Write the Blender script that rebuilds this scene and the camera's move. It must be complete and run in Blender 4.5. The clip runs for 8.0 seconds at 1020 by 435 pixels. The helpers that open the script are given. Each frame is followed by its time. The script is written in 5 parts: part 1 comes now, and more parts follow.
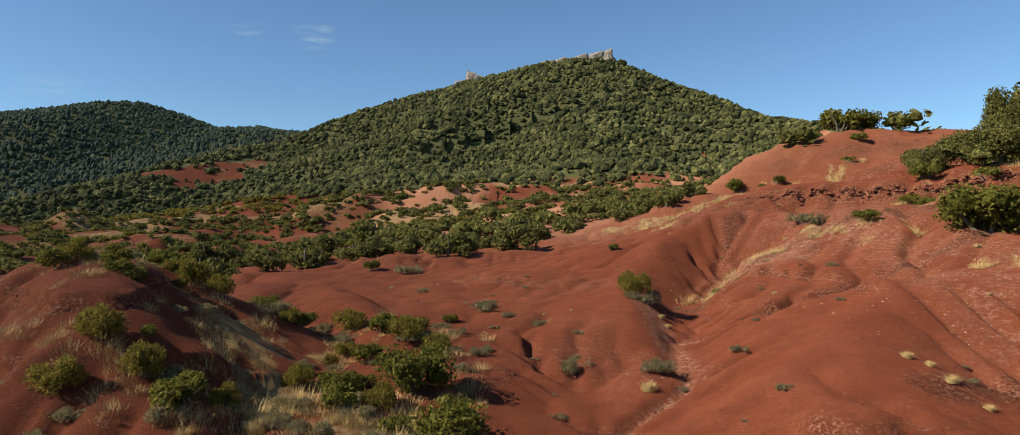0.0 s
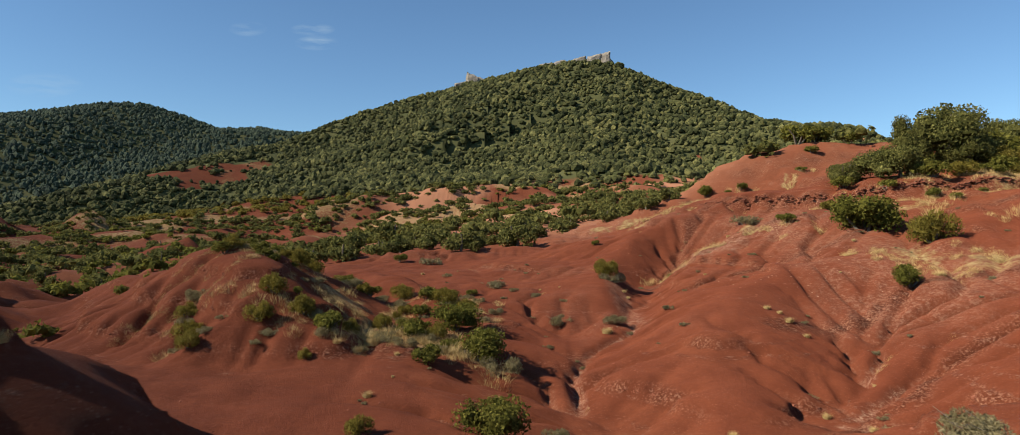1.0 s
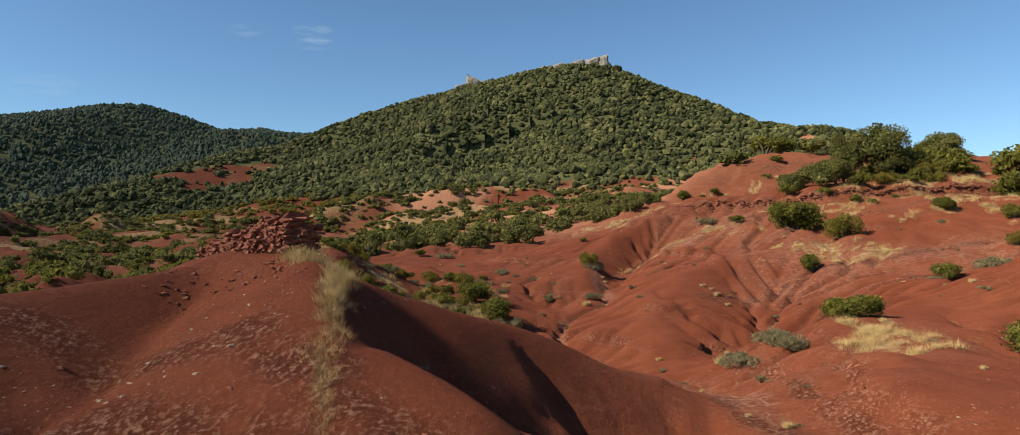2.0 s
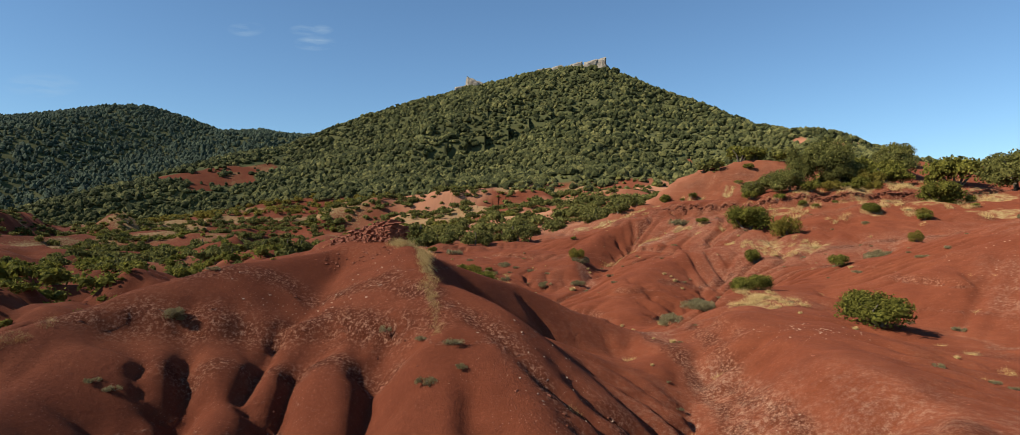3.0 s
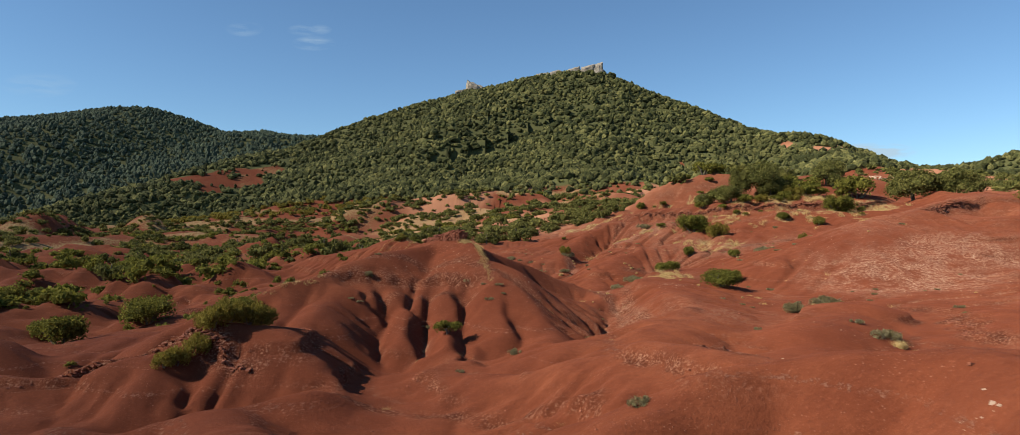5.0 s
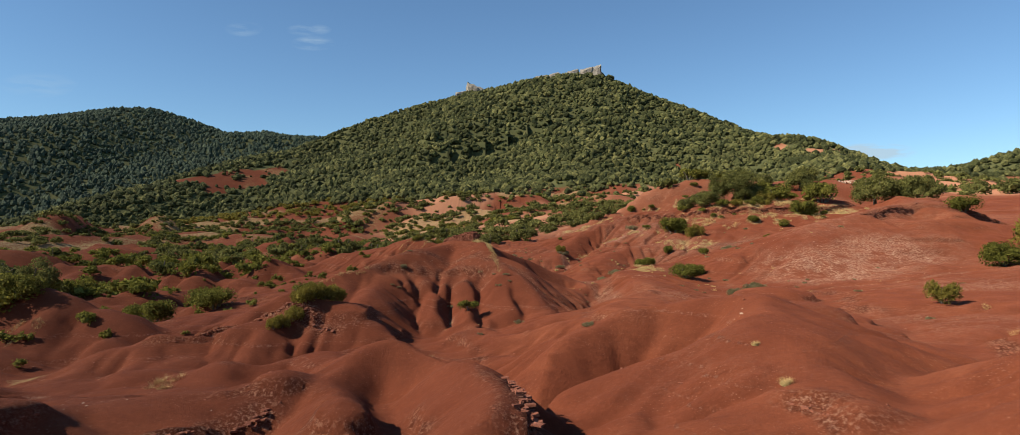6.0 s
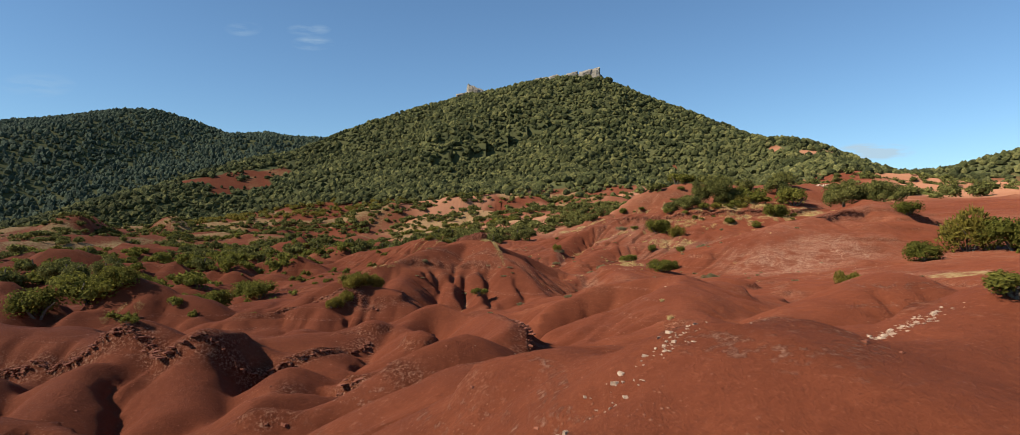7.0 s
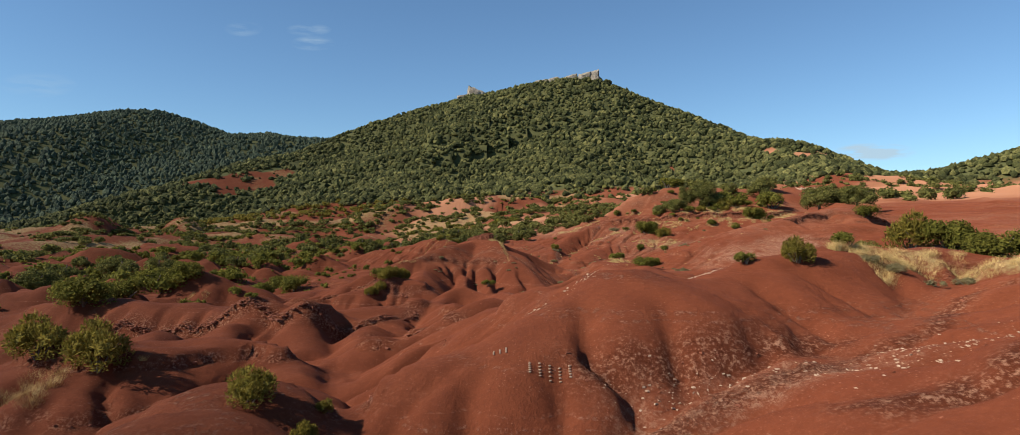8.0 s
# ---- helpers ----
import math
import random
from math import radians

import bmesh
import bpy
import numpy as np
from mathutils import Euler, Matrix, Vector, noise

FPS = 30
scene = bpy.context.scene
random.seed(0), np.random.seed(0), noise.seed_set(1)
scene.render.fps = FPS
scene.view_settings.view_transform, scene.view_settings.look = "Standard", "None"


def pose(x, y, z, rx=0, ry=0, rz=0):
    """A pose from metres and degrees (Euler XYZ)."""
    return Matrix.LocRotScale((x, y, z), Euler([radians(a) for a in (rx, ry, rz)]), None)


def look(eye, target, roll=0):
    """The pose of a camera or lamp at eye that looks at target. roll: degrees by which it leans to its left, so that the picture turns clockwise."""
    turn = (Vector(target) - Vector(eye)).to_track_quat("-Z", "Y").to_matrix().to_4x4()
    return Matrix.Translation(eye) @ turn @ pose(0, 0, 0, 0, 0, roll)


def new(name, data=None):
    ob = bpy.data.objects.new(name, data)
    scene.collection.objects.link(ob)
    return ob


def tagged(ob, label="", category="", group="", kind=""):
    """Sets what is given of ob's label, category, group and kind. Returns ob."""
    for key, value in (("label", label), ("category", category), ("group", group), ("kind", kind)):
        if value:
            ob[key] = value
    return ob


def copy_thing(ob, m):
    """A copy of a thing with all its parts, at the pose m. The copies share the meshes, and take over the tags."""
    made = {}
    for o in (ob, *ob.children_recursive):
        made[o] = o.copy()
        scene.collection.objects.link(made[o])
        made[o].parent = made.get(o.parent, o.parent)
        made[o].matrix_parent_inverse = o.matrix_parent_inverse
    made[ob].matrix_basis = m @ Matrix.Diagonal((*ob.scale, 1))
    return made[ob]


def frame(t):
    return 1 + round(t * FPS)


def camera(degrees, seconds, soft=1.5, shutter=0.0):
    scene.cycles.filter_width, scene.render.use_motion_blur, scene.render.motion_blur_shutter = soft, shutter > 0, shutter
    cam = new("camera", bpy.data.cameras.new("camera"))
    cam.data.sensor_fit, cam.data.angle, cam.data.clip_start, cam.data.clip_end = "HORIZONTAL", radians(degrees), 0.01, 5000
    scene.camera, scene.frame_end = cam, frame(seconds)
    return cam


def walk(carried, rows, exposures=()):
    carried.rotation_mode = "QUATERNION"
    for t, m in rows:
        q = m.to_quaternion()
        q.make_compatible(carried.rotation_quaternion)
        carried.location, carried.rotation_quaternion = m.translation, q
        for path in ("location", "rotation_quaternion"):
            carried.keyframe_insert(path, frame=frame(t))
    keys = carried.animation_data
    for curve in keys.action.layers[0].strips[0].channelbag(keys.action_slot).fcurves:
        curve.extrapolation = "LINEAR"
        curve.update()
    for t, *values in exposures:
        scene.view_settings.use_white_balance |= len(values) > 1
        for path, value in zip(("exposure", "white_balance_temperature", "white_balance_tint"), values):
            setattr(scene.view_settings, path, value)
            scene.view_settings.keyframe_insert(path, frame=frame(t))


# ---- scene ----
cam = camera(74.0, 8.0, soft=0.4, shutter=0.12)
METRES, EYE, TILT, LEAN, TURN = 80.0, 10.0, 1.32, 0.0, 0.0
ROWS = [
    (0.0, 0.0000, 0.0000, 0.0000, 0.00, 0.00, -0.00),
    (0.5, -0.0019, -0.0614, 0.0007, -0.04, -0.00, 0.02),
    (1.0, -0.0040, -0.1267, 0.0016, -0.08, 0.01, 0.02),
    (1.5, -0.0058, -0.1894, 0.0020, -0.11, 0.04, 0.03),
    (3.0, -0.0097, -0.3715, 0.0042, -0.22, 0.06, -0.01),
    (3.5, -0.0111, -0.4314, 0.0062, -0.27, 0.06, 0.00),
    (4.0, -0.0140, -0.4950, 0.0083, -0.30, 0.05, 0.01),
    (4.5, -0.0174, -0.5577, 0.0102, -0.31, 0.05, 0.02),
    (6.0, -0.0255, -0.7480, 0.0160, -0.38, 0.06, -0.00),
    (6.5, -0.0279, -0.8109, 0.0177, -0.40, 0.06, 0.00),
    (7.0, -0.0294, -0.8743, 0.0196, -0.40, 0.05, 0.01),
    (7.5, -0.0321, -0.9347, 0.0213, -0.40, 0.04, 0.01),
    (8.0, -0.0350, -0.9981, 0.0230, -0.40, 0.06, -0.01),
]
walk(cam, [(t, pose(0, 0, EYE, TILT, LEAN, TURN) @ pose(METRES * x, METRES * y, METRES * z, 90 + pitch, roll, yaw)) for t, x, y, z, yaw, pitch, roll in ROWS])

# ---- world, sun, exposure ----
SUN_AZ, SUN_EL = math.atan2(-1.0, -0.36), radians(36)   # towards the sun: x = sin(az), y = cos(az)
world = bpy.data.worlds.new("sky")
scene.world = world
world.use_nodes = True
wn, wl = world.node_tree.nodes, world.node_tree.links
sky = wn.new("ShaderNodeTexSky")
sky.sky_type = "NISHITA"
sky.sun_disc = False
sky.sun_elevation = SUN_EL
sky.sun_rotation = SUN_AZ
sky.altitude = 300
sky.air_density, sky.dust_density, sky.ozone_density = 0.9, 0.0, 3.5


def sky_maths(op, a, b=0.0):
    n = wn.new("ShaderNodeMath")
    n.operation = op
    for value, socket in ((a, n.inputs[0]), (b, n.inputs[1])):
        if isinstance(value, (int, float)):
            socket.default_value = value
        else:
            wl.new(value, socket)
    return n.outputs[0]


# a few thin wisps of cloud: towards (x / y, z / y), half sizes, strength
coord = wn.new("ShaderNodeTexCoord").outputs["Generated"]
xyz = wn.new("ShaderNodeSeparateXYZ")
wl.new(coord, xyz.inputs[0])
ahead = sky_maths("MAXIMUM", xyz.outputs[1], 0.05)
across, up = sky_maths("DIVIDE", xyz.outputs[0], ahead), sky_maths("DIVIDE", xyz.outputs[2], ahead)
streak = wn.new("ShaderNodeTexNoise")
streak.inputs["Scale"].default_value, streak.inputs["Detail"].default_value = 9.0, 6.0
stretch = wn.new("ShaderNodeMapping")
stretch.inputs["Scale"].default_value = (3.0, 3.0, 16.0)
wl.new(coord, stretch.inputs["Vector"])
wl.new(stretch.outputs[0], streak.inputs["Vector"])
wisps = 0.0
for u, v, hu, hv, power in [(-0.388, 0.304, 0.030, 0.012, 0.3), (-0.292, 0.303, 0.035, 0.010, 0.45), (-0.285, 0.283, 0.035, 0.012, 0.45), (0.550, 0.122, 0.065, 0.014, 2.2), (-0.69, 0.22, 0.06, 0.02, 0.25)]:
    du, dv = sky_maths("DIVIDE", sky_maths("SUBTRACT", across, u), hu), sky_maths("DIVIDE", sky_maths("SUBTRACT", up, v), hv)
    r2 = sky_maths("ADD", sky_maths("MULTIPLY", du, du), sky_maths("MULTIPLY", dv, dv))
    wisps = sky_maths("ADD", sky_maths("MULTIPLY", sky_maths("MAXIMUM", sky_maths("SUBTRACT", 1.0, r2), 0.0), power), wisps)
veil = sky_maths("MINIMUM", sky_maths("MULTIPLY", wisps, sky_maths("MULTIPLY", sky_maths("MAXIMUM", sky_maths("SUBTRACT", streak.outputs["Fac"], 0.38), 0.0), 3.0)), 0.8)
blend = wn.new("ShaderNodeMix")
blend.data_type = "RGBA"
wl.new(veil, blend.inputs[0])
wl.new(sky.outputs[0], blend.inputs[6])
blend.inputs[7].default_value = (4.4, 4.9, 5.6, 1)
deep = wn.new("ShaderNodeMix")
deep.data_type, deep.blend_type = "RGBA", "MULTIPLY"
deep.inputs[0].default_value = 1.0
wl.new(blend.outputs[2], deep.inputs[6])
deep.inputs[7].default_value = (0.86, 1.0, 1.03, 1)
wl.new(deep.outputs[2], wn["Background"].inputs[0])
wn["Background"].inputs[1].default_value = 0.077
sun_data = bpy.data.lights.new("sun", "SUN")
sun_data.energy, sun_data.angle, sun_data.color = 5.0, radians(0.53), (1.0, 0.92, 0.78)
sun_ob = new("sun", sun_data)
sun_ob.matrix_world = look((0, 0, 0), (-math.sin(SUN_AZ) * math.cos(SUN_EL), -math.cos(SUN_AZ) * math.cos(SUN_EL), -math.sin(SUN_EL)))
scene.view_settings.exposure = 0.73


# ---- materials ----
class Nodes:
    """A short way to write node materials."""

    def __init__(self, name):
        self.mat = bpy.data.materials.new(name)
        self.mat.use_nodes = True
        self.n, self.l = self.mat.node_tree.nodes, self.mat.node_tree.links
        self.bsdf = self.n["Principled BSDF"]
        self.place = self.n.new("ShaderNodeNewGeometry").outputs["Position"]

    def noise(self, scale, detail=4.0, rough=0.55, vector=None, stretch=None):
        v = vector or self.place
        if stretch:
            m = self.n.new("ShaderNodeMapping")
            m.inputs["Scale"].default_value = stretch
            self.l.new(v, m.inputs["Vector"])
            v = m.outputs[0]
        t = self.n.new("ShaderNodeTexNoise")
        t.inputs["Scale"].default_value, t.inputs["Detail"].default_value, t.inputs["Roughness"].default_value = scale, detail, rough
        self.l.new(v, t.inputs["Vector"])
        return t.outputs["Fac"]

    def ramp(self, fac, *stops):
        r = self.n.new("ShaderNodeValToRGB")
        e = r.color_ramp.elements
        while len(e) < len(stops):
            e.new(0.5)
        for el, (p, c) in zip(e, stops):
            el.position, el.color = p, (*c, 1) if len(c) == 3 else c
        self.l.new(fac, r.inputs[0])
        return r.outputs[0]

    def grey(self, fac, lo, hi):
        r = self.n.new("ShaderNodeMapRange")
        r.inputs[1].default_value, r.inputs[2].default_value = lo, hi
        self.l.new(fac, r.inputs[0])
        return r.outputs[0]

    def mix(self, fac, a, b, kind="MIX"):
        m = self.n.new("ShaderNodeMix")
        m.data_type, m.blend_type = "RGBA", kind
        for value, socket in ((fac, m.inputs[0]), (a, m.inputs[6]), (b, m.inputs[7])):
            if isinstance(value, (int, float)):
                socket.default_value = value
            elif isinstance(value, tuple):
                socket.default_value = (*value, 1)
            else:
                self.l.new(value, socket)
        return m.outputs[2]

    def maths(self, op, a, b=0.0):
        m = self.n.new("ShaderNodeMath")
        m.operation = op
        for value, socket in ((a, m.inputs[0]), (b, m.inputs[1])):
            if isinstance(value, (int, float)):
                socket.default_value = value
            else:
                self.l.new(value, socket)
        return m.outputs[0]

    def attr(self, name):
        a = self.n.new("ShaderNodeAttribute")
        a.attribute_name = name
        return a.outputs["Fac"]

    def finish(self, color, rough=0.9, bump=None, strength=0.5, distance=0.05, spec=0.2):
        if isinstance(color, tuple):
            self.bsdf.inputs["Base Color"].default_value = (*color, 1)
        else:
            self.l.new(color, self.bsdf.inputs["Base Color"])
        self.bsdf.inputs["Roughness"].default_value = rough
        self.bsdf.inputs["Diffuse Roughness"].default_value = rough
        self.bsdf.inputs["Specular IOR Level"].default_value = spec
        if bump is not None:
            b = self.n.new("ShaderNodeBump")
            b.inputs["Strength"].default_value, b.inputs["Distance"].default_value = strength, distance
            self.l.new(bump, b.inputs["Height"])
            self.l.new(b.outputs[0], self.bsdf.inputs["Normal"])
        return self.mat


def ground_material():
    m = Nodes("red_ground")
    big, mid, fine, grit = m.noise(0.12, 5), m.noise(0.9, 6, 0.65), m.noise(9.0, 8, 0.75), m.noise(38.0, 5, 0.8)
    soil = m.ramp(big, (0.30, (0.128, 0.0330, 0.0152)), (0.55, (0.156, 0.0425, 0.0192)), (0.75, (0.182, 0.0540, 0.0245)))
    soil = m.mix(m.grey(mid, 0.35, 0.75), soil, (0.106, 0.0275, 0.0126))
    soil = m.mix(m.maths("MULTIPLY", m.grey(fine, 0.55, 0.72), 0.45), soil, (0.25, 0.080, 0.040))
    soil = m.mix(m.maths("MULTIPLY", m.grey(fine, 0.46, 0.30), 0.6), soil, (0.085, 0.024, 0.013))
    soil = m.mix(m.maths("MULTIPLY", m.grey(grit, 0.60, 0.70), 0.6), soil, (0.36, 0.155, 0.09))
    soil = m.mix(m.maths("MULTIPLY", m.attr("pale"), 0.85), soil, (0.34, 0.158, 0.088))
    # chips of mudstone lying loose
    chips = m.n.new("ShaderNodeTexVoronoi")
    chips.inputs["Scale"].default_value, chips.inputs["Randomness"].default_value = 13.0, 1.0
    m.l.new(m.place, chips.inputs["Vector"])
    chip = m.maths("MULTIPLY", m.grey(chips.outputs["Distance"], 0.22, 0.10), m.grey(m.noise(0.7, 6, 0.75), 0.47, 0.64))
    soil = m.mix(m.maths("MULTIPLY", chip, 0.7), soil, (0.36, 0.185, 0.12))
    # thin beds of harder, paler mudstone that follow the strata
    beds = m.noise(1.0, 4, 0.6, stretch=(0.05, 0.07, 3.4))
    broken = m.noise(7.0, 6, 0.85)
    vein = m.maths("MULTIPLY", m.grey(beds, 0.60, 0.645), m.grey(broken, 0.52, 0.62))
    soil = m.mix(m.maths("MULTIPLY", vein, 0.6), soil, (0.38, 0.20, 0.135))
    # washed-out rubble
    rubble = m.maths("MULTIPLY", m.maths("MULTIPLY", m.attr("rubble"), m.grey(m.noise(0.5, 6, 0.75), 0.37, 0.52)), m.grey(m.noise(6.0, 10, 0.95), 0.50, 0.56))
    soil = m.mix(m.maths("MULTIPLY", rubble, 0.85), soil, (0.44, 0.29, 0.20))
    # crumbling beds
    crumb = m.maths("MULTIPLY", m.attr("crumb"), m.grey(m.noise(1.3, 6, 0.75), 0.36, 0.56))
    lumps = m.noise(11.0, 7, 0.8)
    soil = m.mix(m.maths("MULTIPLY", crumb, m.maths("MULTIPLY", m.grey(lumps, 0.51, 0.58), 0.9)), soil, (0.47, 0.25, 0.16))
    # shade in the gaps between the lumps, put in as dark colour
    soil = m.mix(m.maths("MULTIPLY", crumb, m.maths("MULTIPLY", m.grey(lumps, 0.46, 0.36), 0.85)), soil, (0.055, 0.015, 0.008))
    # dry grass and the floor of the woods
    straw = m.ramp(m.noise(4.0, 8, 0.8), (0.3, (0.13, 0.085, 0.036)), (0.5, (0.27, 0.19, 0.085)), (0.75, (0.40, 0.31, 0.16)))
    dry = m.grey(m.maths("ADD", m.attr("dry"), m.maths("MULTIPLY", m.noise(1.6, 8, 0.8), 0.9)), 0.88, 1.05)
    soil = m.mix(dry, soil, straw)
    floor = m.ramp(m.noise(0.09, 6, 0.7), (0.35, (0.060, 0.064, 0.026)), (0.62, (0.090, 0.088, 0.034)), (0.82, (0.15, 0.115, 0.050)))
    wood = m.grey(m.maths("ADD", m.attr("wood"), m.maths("MULTIPLY", m.noise(0.05, 5, 0.65), 0.8)), 0.80, 1.0)
    soil = m.mix(wood, soil, floor)
    bump = m.maths("ADD", m.maths("MULTIPLY", m.noise(5.0, 8, 0.75), 0.5), m.maths("ADD", m.maths("MULTIPLY", fine, 0.45), m.maths("MULTIPLY", grit, 0.12)))
    bump = m.maths("ADD", bump, m.maths("MULTIPLY", m.maths("ADD", vein, chip), 0.25))
    bump = m.maths("ADD", bump, m.maths("MULTIPLY", m.maths("MULTIPLY", crumb, m.maths("SUBTRACT", lumps, 0.5)), 3.2))
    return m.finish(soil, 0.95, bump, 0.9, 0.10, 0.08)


GROUND = ground_material()


def foliage(name, dark, mid, light, scale=6.0):
    m = Nodes(name)
    info = m.n.new("ShaderNodeNewGeometry")
    per = info.outputs["Random Per Island"]
    tint = m.n.new("ShaderNodeObjectInfo").outputs["Random"]
    c = m.ramp(per, (0.0, dark), (0.5, mid), (1.0, light))
    c = m.mix(m.maths("MULTIPLY", tint, 0.35), c, (0.14, 0.115, 0.03))
    c = m.mix(m.grey(m.noise(scale, 4), 0.4, 0.75), c, dark)
    c = m.mix(m.maths("MULTIPLY", m.grey(m.noise(0.035, 5, 0.7), 0.48, 0.66), 0.6), c, dark)
    m.finish(c, 0.75, m.noise(scale * 3, 4), 0.9, 1.2 / scale if scale < 2 else 0.15, 0.05)
    if scale < 2:
        return m.mat
    # thin leaves let some light through
    thin, both = m.n.new("ShaderNodeBsdfTranslucent"), m.n.new("ShaderNodeMixShader")
    m.l.new(c, thin.inputs["Color"])
    both.inputs[0].default_value = 0.38
    m.l.new(m.bsdf.outputs[0], both.inputs[1])
    m.l.new(thin.outputs[0], both.inputs[2])
    m.l.new(both.outputs[0], m.n["Material Output"].inputs["Surface"])
    return m.mat


WOODLAND = foliage("woodland_leaves", (0.034, 0.039, 0.016), (0.108, 0.112, 0.041), (0.235, 0.215, 0.078), 0.9)
# the farther hill's shade and distance haze are put into this leaf colour
FAR_WOODLAND = foliage("hazed_far_leaves", (0.040, 0.056, 0.040), (0.082, 0.104, 0.068), (0.125, 0.148, 0.088), 0.6)

# ---- the lie of the land ----
def lattice(ix, iy, seed):
    h = (ix.astype(np.int64) * 374761393 + iy.astype(np.int64) * 668265263 + seed * 1442695041) & 0x7FFFFFFF
    h = ((h ^ (h >> 13)) * 1274126177) & 0x7FFFFFFF
    return ((h ^ (h >> 16)) & 0xFFFF) / 65535.0


def grain(x, y, size, seed=0):
    """Smooth random relief between -1 and 1, about size metres across."""
    u, v = x / size, y / size
    ix, iy = np.floor(u), np.floor(v)
    fx, fy = u - ix, v - iy
    fx, fy = fx * fx * fx * (fx * (fx * 6 - 15) + 10), fy * fy * fy * (fy * (fy * 6 - 15) + 10)
    a = lattice(ix, iy, seed) * (1 - fx) + lattice(ix + 1, iy, seed) * fx
    b = lattice(ix, iy + 1, seed) * (1 - fx) + lattice(ix + 1, iy + 1, seed) * fx
    return 2 * (a * (1 - fy) + b * fy) - 1


def fractal(x, y, size, octaves=4, seed=0):
    out, amp = 0.0, 1.0
    for i in range(octaves):
        out, amp, size = out + amp * grain(x + 13.7 * i, y - 7.3 * i, size, seed + i), amp * 0.5, size * 0.47
    return out / 1.9


def soft(v, k):
    """max(v, 0) with a rounded corner of k metres."""
    return 0.5 * (v + np.sqrt(v * v + k * k))


def step(a, b, v):
    t = np.clip((v - a) / (b - a), 0, 1)
    return t * t * (3 - 2 * t)


def along(x, y, line):
    """Nearest distance to a polyline, the height there, the side (+: left of its way) and how far along it."""
    best = np.full(x.shape, 1e9)
    height, side, place, run = np.zeros(x.shape), np.zeros(x.shape), np.zeros(x.shape), 0.0
    for (ax, ay, az), (bx, by, bz) in zip(line, line[1:]):
        dx, dy = bx - ax, by - ay
        t = np.clip(((x - ax) * dx + (y - ay) * dy) / (dx * dx + dy * dy), 0, 1)
        d = np.hypot(x - ax - t * dx, y - ay - t * dy)
        near = d < best
        best = np.where(near, d, best)
        height = np.where(near, az + t * (bz - az), height)
        side = np.where(near, (dx * (y - ay) - dy * (x - ax)) / math.hypot(dx, dy), side)
        place = np.where(near, run + t * math.hypot(dx, dy), place)
        run += math.hypot(dx, dy)
    return best, height, side, place


def rounded_max(a, b, k):
    h = np.clip(k - np.abs(a - b), 0, None) / k
    return np.maximum(a, b) + h * h * k / 4


def ridge(z, x, y, line, left, right, crown=1.0, k=0.5, rills=0.0):
    """A crest along line; left and right: how steep its flanks fall; crown: the radius of its rounded top; rills: how deep the rain has cut its flanks."""
    d, h, side, place = along(x, y, line)
    turn = np.clip(side / np.maximum(d, 1e-6), -1, 1)
    s = right + (left - right) * (0.5 + 0.5 * turn)
    top = h - s * (np.sqrt(d * d + crown * crown) - crown)
    if rills:
        hand = np.where(side > 0, 17.0, 53.0) + line[0][0]
        u = place + 0.25 * np.sin(1.1 * d + line[0][1])
        notch = 1.3 * np.clip(1 - 3.0 * np.abs(grain(u, 0 * u + hand, 2.6, 6)), 0, 1) + 0.5 * np.clip(1 - 2.6 * np.abs(grain(u, 0 * u + hand + 40, 0.8, 7)), 0, 1)
        top = top - rills * notch * step(0.6, 2.6, d) * step(0.35, 0.85, np.abs(turn))
    return rounded_max(z, top, k)


def gully(z, x, y, line, bank=0.8, bed=0.3, k=0.25):
    """A runnel whose bed follows line and whose banks rise by bank."""
    d, h, _, _ = along(x, y, line)
    cut = h + bank * np.clip(d - bed, 0, None) + 0.05 * np.clip(d - 3, 0, None) ** 2
    return -rounded_max(-z, -cut, k)


def scarp(z, x, y, line, drop, reach=3.0):
    """A low broken cliff along line, whose right-hand side lies lower by drop."""
    pts = [Vector(p) for p in line]
    total, run = sum((b - a).length for a, b in zip(pts, pts[1:])), 0.0
    marked = []
    for i, p in enumerate(pts):
        marked.append((p.x, p.y, run / total))
        run += (pts[i + 1] - p).length if i + 1 < len(pts) else 0
    d, frac, side, _ = along(x, y, marked)
    fall = np.where(side < 0, step(0.0, 0.20, d), 0) * (1 - step(0.3 * reach, reach, d)) * step(0.0, 0.15, frac) * step(1.0, 0.85, frac)
    return z - drop * fall


def near_only(shape, z, x, y, line, reach, *rest, **more):
    """Applies a landform to its surroundings alone."""
    px, py = [p[0] for p in line], [p[1] for p in line]
    here = (x > min(px) - reach) & (x < max(px) + reach) & (y > min(py) - reach) & (y < max(py) + reach)
    if here.any():
        z = z.copy()
        z[here] = shape(z[here], x[here], y[here], line, *rest, **more)
    return z


def bend(x, y):
    """The uneven course of ridges, and the still more ragged one of ledges."""
    wx, wy = x + 0.45 * fractal(x, y, 4.5, 3, 5), y + 0.45 * fractal(x, y, 4.5, 3, 9)
    return wx, wy, wx + 0.25 * fractal(x, y, 1.3, 2, 15), wy + 0.25 * fractal(x, y, 1.3, 2, 19)


